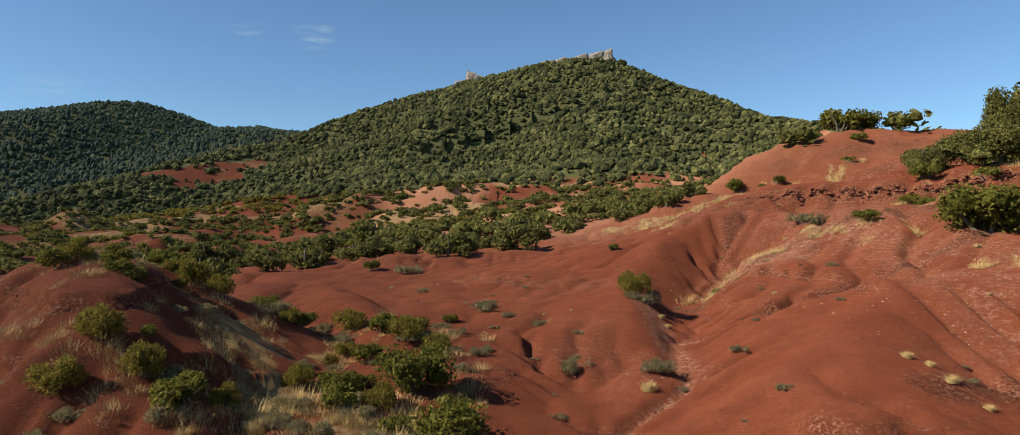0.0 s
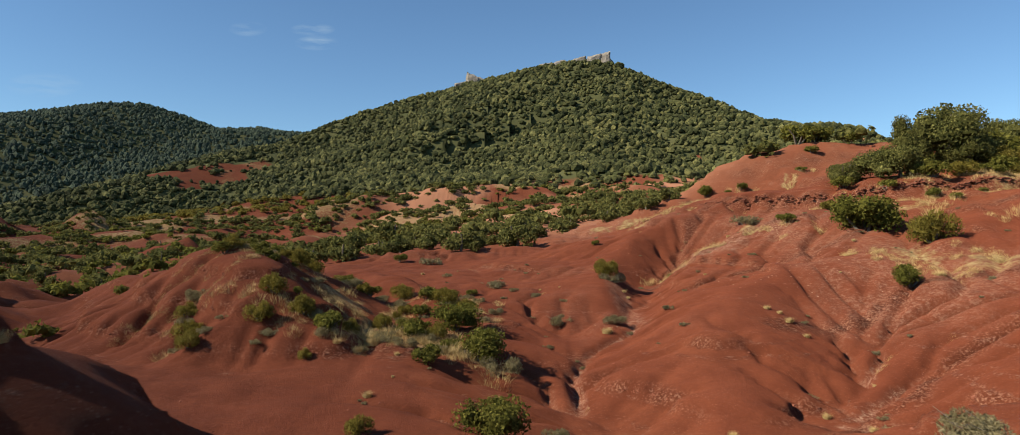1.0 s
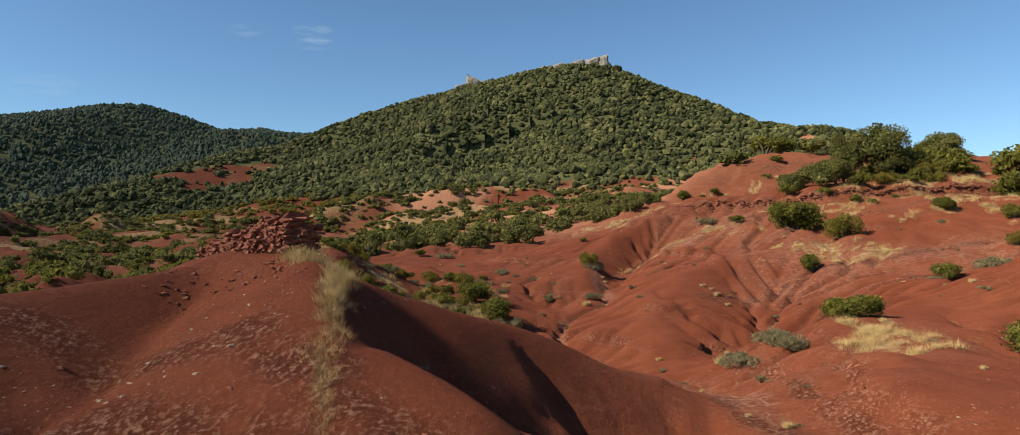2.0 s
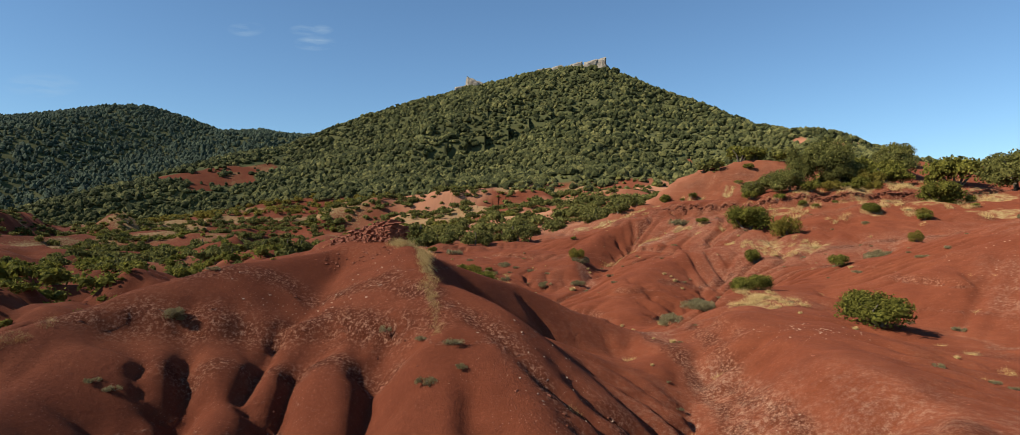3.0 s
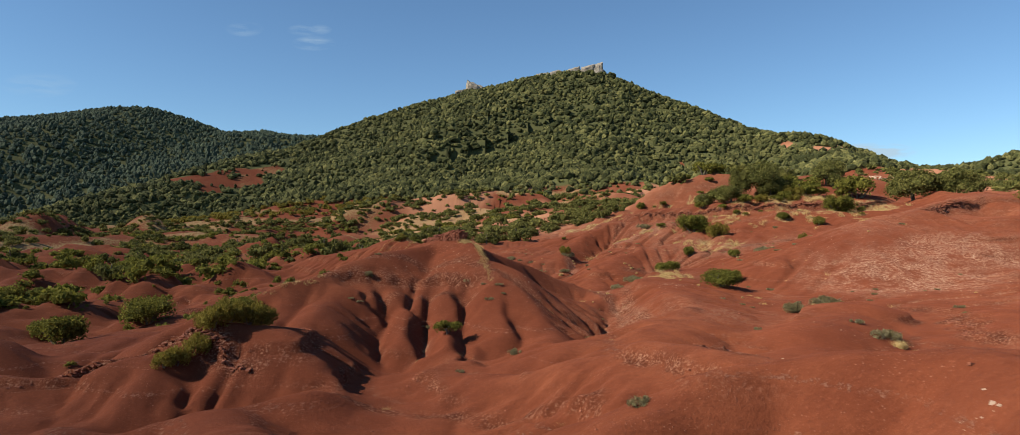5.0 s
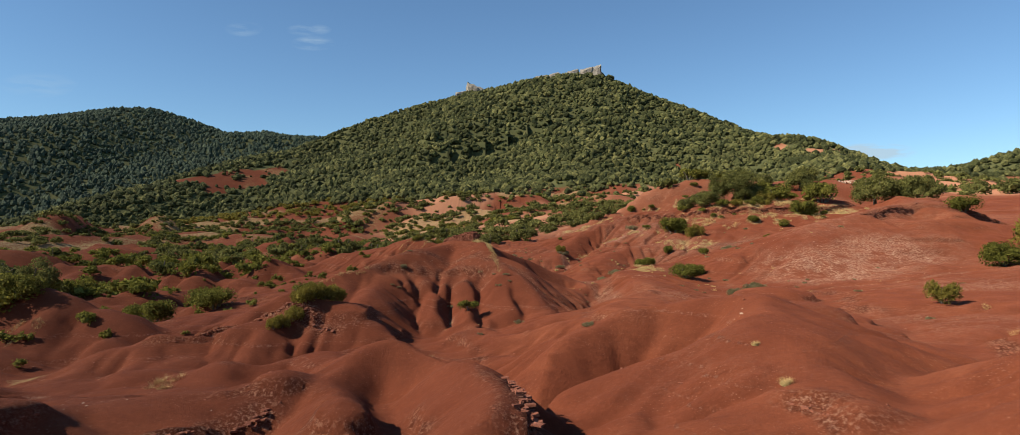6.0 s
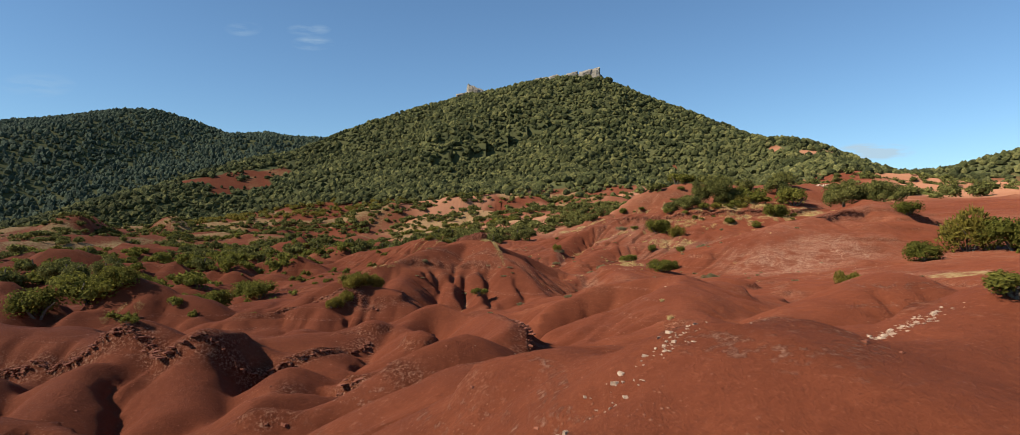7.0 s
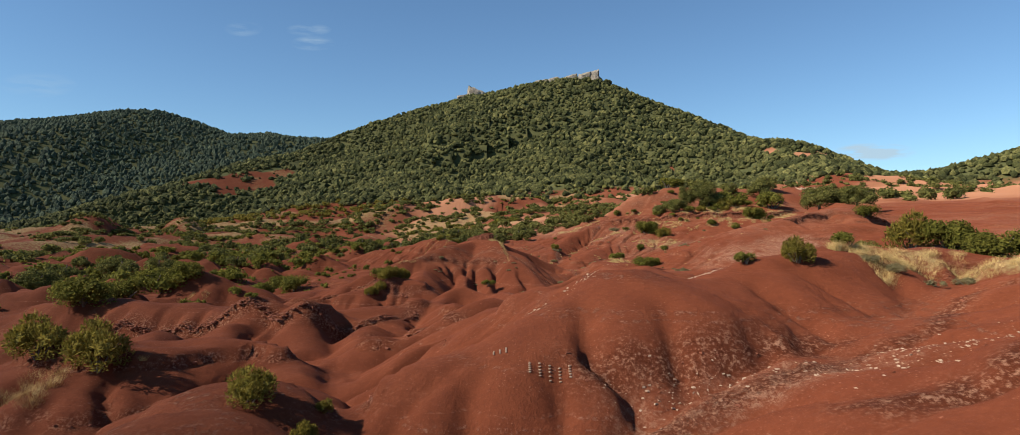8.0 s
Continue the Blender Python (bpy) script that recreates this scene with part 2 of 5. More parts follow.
def beds(x, y, z):
    """Where a hard bed comes out: its place between two ledges, 0 to 1, and how hard it is."""
    bed = z * 0.9 + 0.02 * x - 0.015 * y + 0.25 * fractal(x, y, 7, 2, 81)
    return bed - np.floor(bed), (1 - step(120, 260, np.hypot(x, y + 30))) * np.maximum(step(0.05, 0.35, fractal(x, y, 6, 3, 83)) * (1 - 0.8 * step(9, 6, np.hypot(x + 6, y + 12))), 0.9 * step(28, 16, np.hypot(x - 30, y - 58)))


def billow(x, y, size, seed):
    """Rounded domes parted by sharp creases, 0 to 1."""
    return np.abs(grain(x, y, size, seed) + 0.35 * grain(x, y, size * 0.45, seed + 1))


def land(x, y):
    """Height of the ground in metres."""
    wx, wy, ex, ey = bend(x, y)
    wide = step(-60, 20, x)
    z = 4.5 - 1.1 * step(-14, -28, x) - 0.8 * step(6, -2, x) * step(-16, -22, y) * step(-62, -50, y) + 0.10 * 90 * np.tanh(soft(x - 5, 5) / 90) + 160 * np.tanh(soft(y, 12) / 160) * (0.012 + 0.070 * wide) + 0.05 * 200 * np.tanh(soft(y - 150, 40) / 200)
    for kind, line, *rest in LANDFORMS:
        if kind == "ridge":
            z = near_only(ridge, z, wx, wy, line, (max(p[2] for p in line) - 1.5) / min(rest[:2]) + rest[2] + 4, *rest, rills=0.18)
        elif kind == "gully":
            z = near_only(gully, z, wx, wy, line, min(14 / rest[0] + 3, 20), *rest)
        else:
            jx, jy = x + 14 * fractal(x, y, 120, 3, 31), y + 14 * fractal(x, y, 120, 3, 37)
            z = ridge(z, jx, jy, line, *rest)
    for line, drop, reach in SCARPS:
        z = near_only(scarp, z, ex, ey, line, reach + 1, drop, reach)
    near = 1 - step(120, 260, np.hypot(x, y + 30))
    far = step(220, 420, y)
    smooth_side = step(2, 12, x) * (1 - step(30, 50, y))
    valley = step(-22, -34, x)
    domes = (1 - 0.6 * smooth_side) * (1 - 0.92 * step(11, 7, np.hypot(x + 5, y + 11))) * ((0.42 + 0.5 * valley) * np.abs(grain(wx, wy, 4.6, 61)) + 0.16 * billow(wx, wy, 2.2, 67) + 0.03 * billow(ex, ey, 0.8, 68)) - 0.18
    domes = domes + valley * step(75, 50, -y) * (2.6 * billow(wx, wy, 9.5, 63) + 0.9 * billow(ex, ey, 3.6, 65) - 1.9)
    middle = (1 - near) * (1 - far)
    z = z + near * (domes + 0.022 * fractal(x, y, 0.7, 3, 4)) + 9 * far * fractal(x, y, 110, 4, 21)
    z = z + middle * (5.0 * billow(x, y, 30, 71) + 1.8 * billow(x, y, 11, 73) - 2.2)
    # harder beds stand out as low broken steps
    tread, hard = beds(x, y, z)
    return z + hard * 0.42 * (step(0.0, 0.10, tread) - tread)


# broken edges of hard beds: line, drop, how far the hollow reaches
SCARPS = [
    ([(-25, -44.6), (-17.5, -46.4), (-14.3, -46.8), (-13.4, -47.9), (-11, -47.7), (-9, -46.3), (-7.5, -44)], 0.7, 2.4),
    ([(-11.8, -13.6), (-9.5, -13.0), (-7.5, -12.4), (-5, -12.3), (-2.6, -13.2)], 0.40, 2.0),
    ([(4.6, -31.5), (3.6, -29), (2.6, -26.4)], 0.8, 2.2),
    ([(3.3, -17.8), (2.7, -16.2), (1.6, -14.4)], 0.45, 1.8),
    ([(-1.8, -50), (-2.0, -45.5)], 0.5, 2.0),
    ([(-8.4, -50.2), (-5.5, -51), (-2.6, -52.4)], 0.50, 2.5),
    ([(-1.4, -67.6), (1.4, -67), (3.8, -66.2)], 0.18, 1.4),
    ([(2.2, -70.5), (4.8, -71)], 0.22, 1.2),
    ([(32, 6), (36, 7.6), (41, 10)], 1.0, 5.0),
    ([(44, 9), (51, 12)], 1.0, 5.0),
    ([(15, 44.5), (22, 38.8), (30, 35.4), (39, 34.2), (48, 34.6)], 1.0, 5.0),
    ([(24, 63), (30, 61), (38, 60)], 0.8, 5.0),
    ([(-20, -23.5), (-15, -22.6), (-11, -25.5)], 0.7, 3.0),
]
# thin crumbling seams across the slopes
BANDS = [
    [(-6.2, -53.2), (-4.9, -54.6), (-3.6, -56), (-2.2, -58.6), (-0.6, -61.2)],
    [(-3.6, -51.0), (-1.2, -52.6), (1.6, -54.2), (3.8, -56.6), (5.0, -59.2)],
    [(-1.0, -50.2), (1.2, -51.4), (3.0, -52.6), (5.2, -54.4)],
    [(-11, -33.5), (-8, -35.0), (-5.8, -37.5), (-5.0, -40.2)],
    [(-9.5, -27.6), (-6.0, -27.0), (-2.5, -29.0), (0.5, -31.0)],
    [(-10.5, -11.5), (-7.0, -10.6), (-4.0, -11.0), (-1.0, -13.8), (1.2, -17.0)],
    [(-8.5, -14.4), (-5.4, -13.6), (-3.4, -14.2)],
    [(5.6, -17), (5.2, -12), (5.8, -6), (7.0, 0)],
    [(4.2, -19), (4.6, -12), (4.2, -5)],
    [(-0.5, -69), (2.5, -68.2), (5.5, -66.4), (9, -64)],
    [(8, 30), (16, 34), (24, 38)],
    [(9, 24), (16, 27), (24, 29), (34, 30)],
    [(12, 36), (20, 33), (28, 33), (38, 33.5)],
    [(10, 16), (17, 19), (26, 20), (36, 21)],
    [(9, 8), (14, 12), (22, 14), (32, 14)],
    [(20, 52), (28, 50), (38, 49), (48, 48)],
    [(22, 57), (30, 55.5), (40, 54)],
    [(16, 44), (12, 38), (9.5, 31)],
]
LANDFORMS = [
    # the great hill and its neighbours
    ("hill", [(-300, 560, 60), (-214, 720, 114), (-134, 760, 154), (-65, 800, 180), (-40, 800, 188), (0, 740, 180), (89, 660, 178), (148, 600, 134), (169, 540, 106), (205, 440, 77), (192, 330, 53), (150, 240, 34)], 0.4, 0.44, 20, 8),
    ("hill", [(89, 655, 168), (60, 480, 88), (45, 360, 42)], 0.42, 0.42, 30, 34),
    ("hill", [(-65, 795, 165), (-80, 560, 88), (-70, 400, 42)], 0.36, 0.36, 30, 34),
    ("hill", [(-214, 700, 108), (-260, 590, 74), (-300, 480, 42), (-330, 400, 20)], 0.36, 0.36, 20, 6),
    ("hill", [(-1500, 1150, 170), (-1150, 1250, 222), (-980, 1300, 232), (-855, 1300, 240), (-686, 1300, 256), (-617, 1300, 230), (-555, 1300, 206), (-500, 1350, 222), (-380, 1350, 205), (-200, 1300, 190)], 0.3, 0.3, 60, 15),
    ("hill", [(185, 330, 50), (240, 320, 47), (300, 320, 58), (420, 330, 82)], 0.35, 0.35, 15, 6),
    # middle distance
    ("ridge", [(-62, 245, 19), (-28, 255, 27.5), (12, 262, 26), (40, 200, 22.5)], 0.3, 0.3, 6, 2),
    ("ridge", [(-190, 240, 14), (-173, 205, 16.5), (-160, 180, 16.5), (-156, 168, 10)], 1, 0.45, 2, 1),
    ("ridge", [(-168, 255, 13), (-150, 232, 14.5), (-138, 205, 10), (-130, 188, 6)], 0.8, 0.6, 2, 1),
    ("ridge", [(-158, 240, 13.5), (-152, 205, 7)], 0.8, 0.8, 2, 1),
    ("ridge", [(-138, 250, 12.5), (-124, 208, 6)], 0.8, 0.8, 2, 1),
    ("ridge", [(-122, 240, 11), (-108, 200, 5.5)], 0.8, 0.8, 2, 1),
    ("ridge", [(-88, 74, 5.2), (-76, 70, 7), (-66, 76, 5)], 0.7, 0.6, 1.5, 0.5),
    ("ridge", [(-62, 62, 4.8), (-52, 58, 6.2), (-43, 61, 4.6)], 0.7, 0.6, 1.5, 0.5),
    ("ridge", [(-102, 96, 5.8), (-90, 101, 8), (-80, 96, 5.4)], 0.7, 0.6, 1.5, 0.5),
    ("ridge", [(-66, 102, 6.2), (-55, 106, 8.2), (-46, 99, 5.6)], 0.7, 0.6, 1.5, 0.5),
    ("ridge", [(-44, 84, 6), (-36, 88, 7.6), (-29, 84, 6)], 0.7, 0.6, 1.5, 0.5),
    ("ridge", [(-84, 40, 4.4), (-72, 38, 5.8), (-62, 42, 4.2)], 0.7, 0.6, 1.5, 0.5),
    ("ridge", [(-40, 30, 4.4), (-33, 26, 5.6), (-27, 29, 4.6)], 0.7, 0.6, 1.5, 0.5),
    ("ridge", [(-38, -22, 4.6), (-31, -18, 5.6), (-25, -19, 4.8)], 0.7, 0.6, 1.2, 0.4),
    ("ridge", [(72, 84, 21.5), (74, 86, 21.3)], 0.55, 0.55, 2, 1),
    # terrace on the rise
    ("ridge", [(19, 63, 13.5), (26, 66, 18.3), (34, 67, 20), (46, 62, 19), (60, 70, 20)], 0.45, 0.5, 4, 1),
    ("ridge", [(19, 46, 12.8), (27, 41.5, 14.0), (33, 39.5, 14.6), (44, 39.5, 15)], 0.5, 0.30, 3, 1),
    ("ridge", [(43, 14, 13.55), (50, 24, 14.09), (62, 50, 16)], 0.5, 0.5, 2, 0.6),
    ("ridge", [(43, 13, 13.6), (36, 8, 12.61), (28, 4, 11.03)], 0.4, 0.35, 2, 0.6),
    # knolls ahead of the first place
    ("ridge", [(-26, 34, 6.5), (-16.5, 28.5, 8.5), (-12.5, 20.5, 9.36), (-9, 15, 7.66), (-5.5, 12.5, 5.53)], 0.5, 0.6, 1.2, 0.5),
    ("ridge", [(-9.7, 34.8, 7), (-6.5, 28, 7.2), (-3.8, 22.5, 6.78), (-2.4, 18.5, 5.44)], 0.9, 0.4, 0.6, 0.3),
    ("ridge", [(3, 33, 7.2), (5.2, 28, 7.03), (4.4, 24, 6.6), (2.2, 20.5, 5.9)], 0.45, 0.45, 1, 0.4),
    ("ridge", [(-3, 44, 7.6), (0, 36, 7.2), (1, 29, 6.6), (0.5, 24, 6)], 0.45, 0.45, 1, 0.4),
    ("ridge", [(9, 28.5, 7.2), (7.2, 25.6, 6.9), (4.4, 21.5, 6.1)], 0.6, 0.55, 0.9, 0.3),
    ("ridge", [(3, 19.5, 6.19), (1.8, 16, 5.8), (1.4, 13, 5)], 0.6, 0.55, 0.9, 0.3),
    ("ridge", [(27, 38, 11.6), (18, 25, 8.8), (12, 20.5, 8.01), (9, 18, 6.99), (6, 14.5, 5.95), (4, 10.5, 5)], 0.35, 0.3, 2, 0.6),
    ("ridge", [(20, 14, 7.6), (12, 3, 6.85), (8, -10, 6.8), (6, -19, 6.37), (4, -24, 6.01)], 0.28, 0.3, 3, 0.6),
    # the capped knoll with its spine
    ("ridge", [(-5.6, -6.8, 9.5), (-5.3, -4.2, 9.4), (-5.8, -2.2, 8.6), (-7, 0.5, 7)], 0.6, 0.85, 0.35, 0.2),
    ("ridge", [(-7.4, -5.6, 9.25), (-5.9, -6.7, 9.5), (-4.4, -8, 9.5), (-3.5, -9.2, 9.4)], 0.9, 0.6, 0.4, 0.3),
    ("ridge", [(-3.2, -9.1, 9.3), (-2.2, -8.1, 8.8), (-0.7, -6.6, 8.2), (0.8, -5.9, 7.6), (2.3, -5.4, 7.0), (4.5, -4.2, 5.6)], 0.8, 0.85, 0.2, 0.15),
    ("ridge", [(-3.5, -9.2, 9.4), (-3.05, -10.4, 9.1), (-2.7, -12, 8.25), (-2.3, -13.8, 7.35), (-1.5, -18.5, 5.55)], 1.0, 0.5, 0.2, 0.15),
    ("ridge", [(-2.3, -11.4, 8.45), (-1.6, -12, 8.2), (-0.4, -13.2, 7.7), (1, -14.6, 6.9), (2.8, -15.8, 6)], 1.0, 0.5, 0.25, 0.2),
    ("ridge", [(-2.5, -12.4, 8.0), (-1.1, -14.5, 7.2), (0.5, -16.5, 6.2)], 0.5, 0.5, 0.6, 0.3),
    ("ridge", [(-5.9, -7.1, 9.3), (-8.8, -10.7, 8.95), (-11, -12.9, 8.1), (-12.2, -14.8, 7.55), (-14, -16.5, 6.8), (-17, -18.5, 5.5)], 0.65, 0.6, 0.35, 0.25),
    ("ridge", [(-10.6, -13.6, 7.7), (-7.5, -12.1, 7.6), (-5, -11.8, 7.7), (-2.8, -12.6, 7.9)], 0.35, 0.8, 1.6, 0.4),
    ("ridge", [(-10.6, -13.6, 7.34), (-10.2, -18, 6.4), (-9.8, -22, 5.37)], 0.65, 0.6, 0.7, 0.3),
    ("ridge", [(-12.5, -15, 7.3), (-11.8, -19.5, 5.8), (-12.5, -23, 5.2)], 0.6, 0.6, 0.7, 0.3),
    ("ridge", [(-7, -12.6, 6.8), (-6.6, -15.5, 6.17), (-5.9, -18, 5.63)], 0.8, 0.9, 0.7, 0.25),
    ("ridge", [(-5.2, -12.6, 7.2), (-4.8, -16, 5.76), (-4, -19.5, 5.42)], 0.8, 0.8, 0.8, 0.25),
    ("ridge", [(14, -19, 6.54), (10, -24.3, 6.32), (7.4, -27.5, 5.69)], 0.42, 0.42, 1.6, 0.4),
    # mounds behind it
    ("ridge", [(-3, -25.5, 4.5), (-0.5, -26.5, 5.3), (1.5, -28, 6.1), (3.4, -30.4, 6.35), (5.5, -33, 6.5)], 0.5, 0.55, 1.1, 0.3),
    ("ridge", [(0.8, -27, 5.7), (2.6, -23.5, 5)], 0.7, 0.5, 0.8, 0.3),
    ("ridge", [(14, -28, 5.79), (9, -35, 6.9), (4.6, -40.5, 8.44), (3.4, -46.4, 7.22), (4.6, -52.2, 6.76)], 0.35, 0.45, 1.6, 0.4),
    ("ridge", [(-20, -26, 4.58), (-17, -24, 5.18), (-12, -24.5, 6.6), (-9.2, -27, 5.08)], 0.5, 0.6, 1, 0.3),
    ("ridge", [(3.4, -42, 7.2), (0.8, -40, 6), (-1, -38, 4.8)], 0.5, 0.5, 1, 0.3),
    ("ridge", [(-14, -31, 4.6), (-11, -29.5, 4.6), (-8.5, -32, 4.6)], 0.5, 0.6, 1, 0.3),
    ("ridge", [(-8, -33, 4.8), (-5.6, -38, 6.1), (-4.4, -41, 7.19), (-2.2, -47.8, 7.02), (-3.7, -53.6, 7.78), (-7.5, -54.5, 6.32)], 0.8, 0.5, 0.9, 0.3),
    ("ridge", [(-30, -40, 6.6), (-20, -44, 6.28), (-15.5, -46, 5.83), (-10.5, -44, 6.14), (-7.8, -43, 6.26)], 0.35, 1.1, 1.5, 0.2),
    ("ridge", [(-15.2, -46.2, 6.8), (-15.2, -48.6, 5.84), (-14.6, -51, 5.2)], 0.8, 0.8, 1, 0.2),
    ("ridge", [(-12, -46, 6.48), (-12.1, -48.3, 6.83), (-11.7, -49.8, 5.35), (-11.4, -51, 5)], 0.8, 0.8, 1, 0.2),
    ("ridge", [(-8.6, -46, 5.9), (-9, -48.6, 5.89), (-8.8, -50.4, 5.14)], 0.8, 0.8, 0.9, 0.2),
    ("ridge", [(-18.5, -45.5, 5.72), (-18.6, -49.4, 5.56), (-18, -52, 5)], 0.8, 0.8, 1, 0.2),
    ("ridge", [(-16, -58, 6.6), (-11, -56.5, 6.19), (-9, -59, 5.85)], 0.5, 0.5, 0.9, 0.3),
    ("ridge", [(9, -50, 8.8), (5, -53, 7.98), (1.5, -55.5, 7.31), (-2, -58, 7.63)], 0.4, 0.45, 0.9, 0.3),
    ("ridge", [(12, -57, 9.6), (6, -60.5, 9.52), (2, -62.8, 8.89), (-0.3, -64.2, 9.28), (-3.2, -66.3, 7.83), (-5.5, -67.5, 6.6)], 0.45, 0.45, 1.2, 0.3),
    ("ridge", [(14, -64, 10.01), (6, -71, 8.74), (0, -76, 7.2), (-4, -84, 7.2)], 0.35, 0.35, 1.8, 0.4),
    ("ridge", [(-8, -66, 6.6), (-7.5, -70, 7.2), (-9, -80, 7.6)], 0.45, 0.45, 1.4, 0.4),
    # runnels
    ("gully", [(1.7, 19, 5.26), (1.2, 14.4, 4.7), (2.1, 10, 4.03), (3.8, 5, 4.19), (4.6, 0, 5.78)], 0.28, 0.7, 0.4),
    ("gully", [(11, 36, 7.8), (8, 31, 6.7), (5.5, 22, 5.92), (3.2, 15, 5.23), (5, 4, 4.38), (4.6, -8, 5.89), (3.6, -16, 4.46), (0.5, -21.5, 5.11), (-6, -25.5, 4.41), (-13, -29, 3.6)], 0.6, 0.4, 0.3),
    ("gully", [(-8.7, -13.2, 7.72), (-7.7, -15.3, 5.8), (-7, -17.5, 5.26), (-6.2, -22, 4.2)], 0.9, 0.1, 0.2),
    ("gully", [(-5.9, -14, 6.49), (-5.4, -17, 4.78), (-5.2, -20, 4.26)], 1, 0.05, 0.2),
    ("gully", [(-3.9, -14.6, 6.3), (-3.5, -17, 5.38), (-3.2, -21, 4.38)], 0.8, 0.1, 0.2),
    ("gully", [(-10.4, -46.6, 5.45), (-10.2, -48.6, 5.25), (-9.9, -52, 5.22), (-8, -60, 5.47)], 0.9, 0.15, 0.25),
    ("gully", [(-13.6, -46.8, 6.23), (-13.4, -49.4, 5.73), (-11.6, -52.4, 4.8), (-9.9, -54, 4.75)], 0.9, 0.15, 0.25),
    ("gully", [(-17.2, -47, 5.68), (-16.9, -50.2, 5.2), (-14, -53.4, 4.69), (-10, -55.6, 4.95)], 0.8, 0.15, 0.25),
    ("gully", [(13, 16, 6.07), (11.6, 12, 5.14), (9.4, 9.5, 4.26), (6.4, 7.2, 4.66), (4.9, 4, 5.06)], 0.35, 0.6, 0.5),
    ("gully", [(-5.2, -43, 5.4), (-4.2, -46.5, 5.6), (-5, -50, 5.52), (-7.4, -54, 5.12)], 0.8, 0.15, 0.25),
    ("gully", [(0.9, -46, 6.32), (0.1, -49, 6.02), (-1.8, -51, 5.93), (-4.2, -51.6, 6.04)], 0.8, 0.1, 0.2),
    ("gully", [(1.8, -41, 5.67), (-1.5, -42.5, 5.28), (-3.2, -39, 4.7), (-4, -34, 4.3), (-7.5, -30, 4)], 0.8, 0.15, 0.25),
    ("gully", [(2.2, -67, 7.59), (-1, -69, 6.67), (-4.5, -69.5, 5.9)], 0.9, 0.1, 0.2),
]

def spread(a, b, fine, grow_a, grow_b, far_a, far_b):
    """Grid lines: fine between a and b, wider and wider beyond."""
    core = list(np.arange(a, b, fine))
    lo, s = [core[0]], fine
    while lo[-1] > far_a:
        s *= grow_a
        lo.append(lo[-1] - s)
    hi, s = [core[-1]], fine
    while hi[-1] < far_b:
        s *= grow_b
        hi.append(hi[-1] + s)
    return np.array(lo[:0:-1] + core + hi[1:])


def grid_mesh(name, xs, ys, z, material, masks):
    nx, ny = len(xs), len(ys)
    X, Y = np.meshgrid(xs, ys)
    co = np.stack([X, Y, z], -1).reshape(-1, 3).astype(np.float32)
    i = (np.arange(ny - 1)[:, None] * nx + np.arange(nx - 1)[None, :]).reshape(-1)
    quads = np.stack([i, i + 1, i + nx + 1, i + nx], -1).astype(np.int32)
    me = bpy.data.meshes.new(name)
    me.vertices.add(len(co))
    me.vertices.foreach_set("co", co.ravel())
    me.loops.add(quads.size)
    me.loops.foreach_set("vertex_index", quads.ravel())
    me.polygons.add(len(quads))
    me.polygons.foreach_set("loop_start", np.arange(0, quads.size, 4, dtype=np.int32))
    me.polygons.foreach_set("use_smooth", np.ones(len(quads), dtype=bool))
    me.materials.append(material)
    for key, value in masks.items():
        me.attributes.new(key, "FLOAT", "POINT").data.foreach_set("value", value.ravel().astype(np.float32))
    me.update(calc_edges=True)
    return me


XS = spread(-20, 16, 0.15, 1.04, 1.04, -3200, 3200)
YS = spread(-80, 34, 0.15, 1.10, 1.024, -2500, 3200)
GX, GY = np.meshgrid(XS, YS)


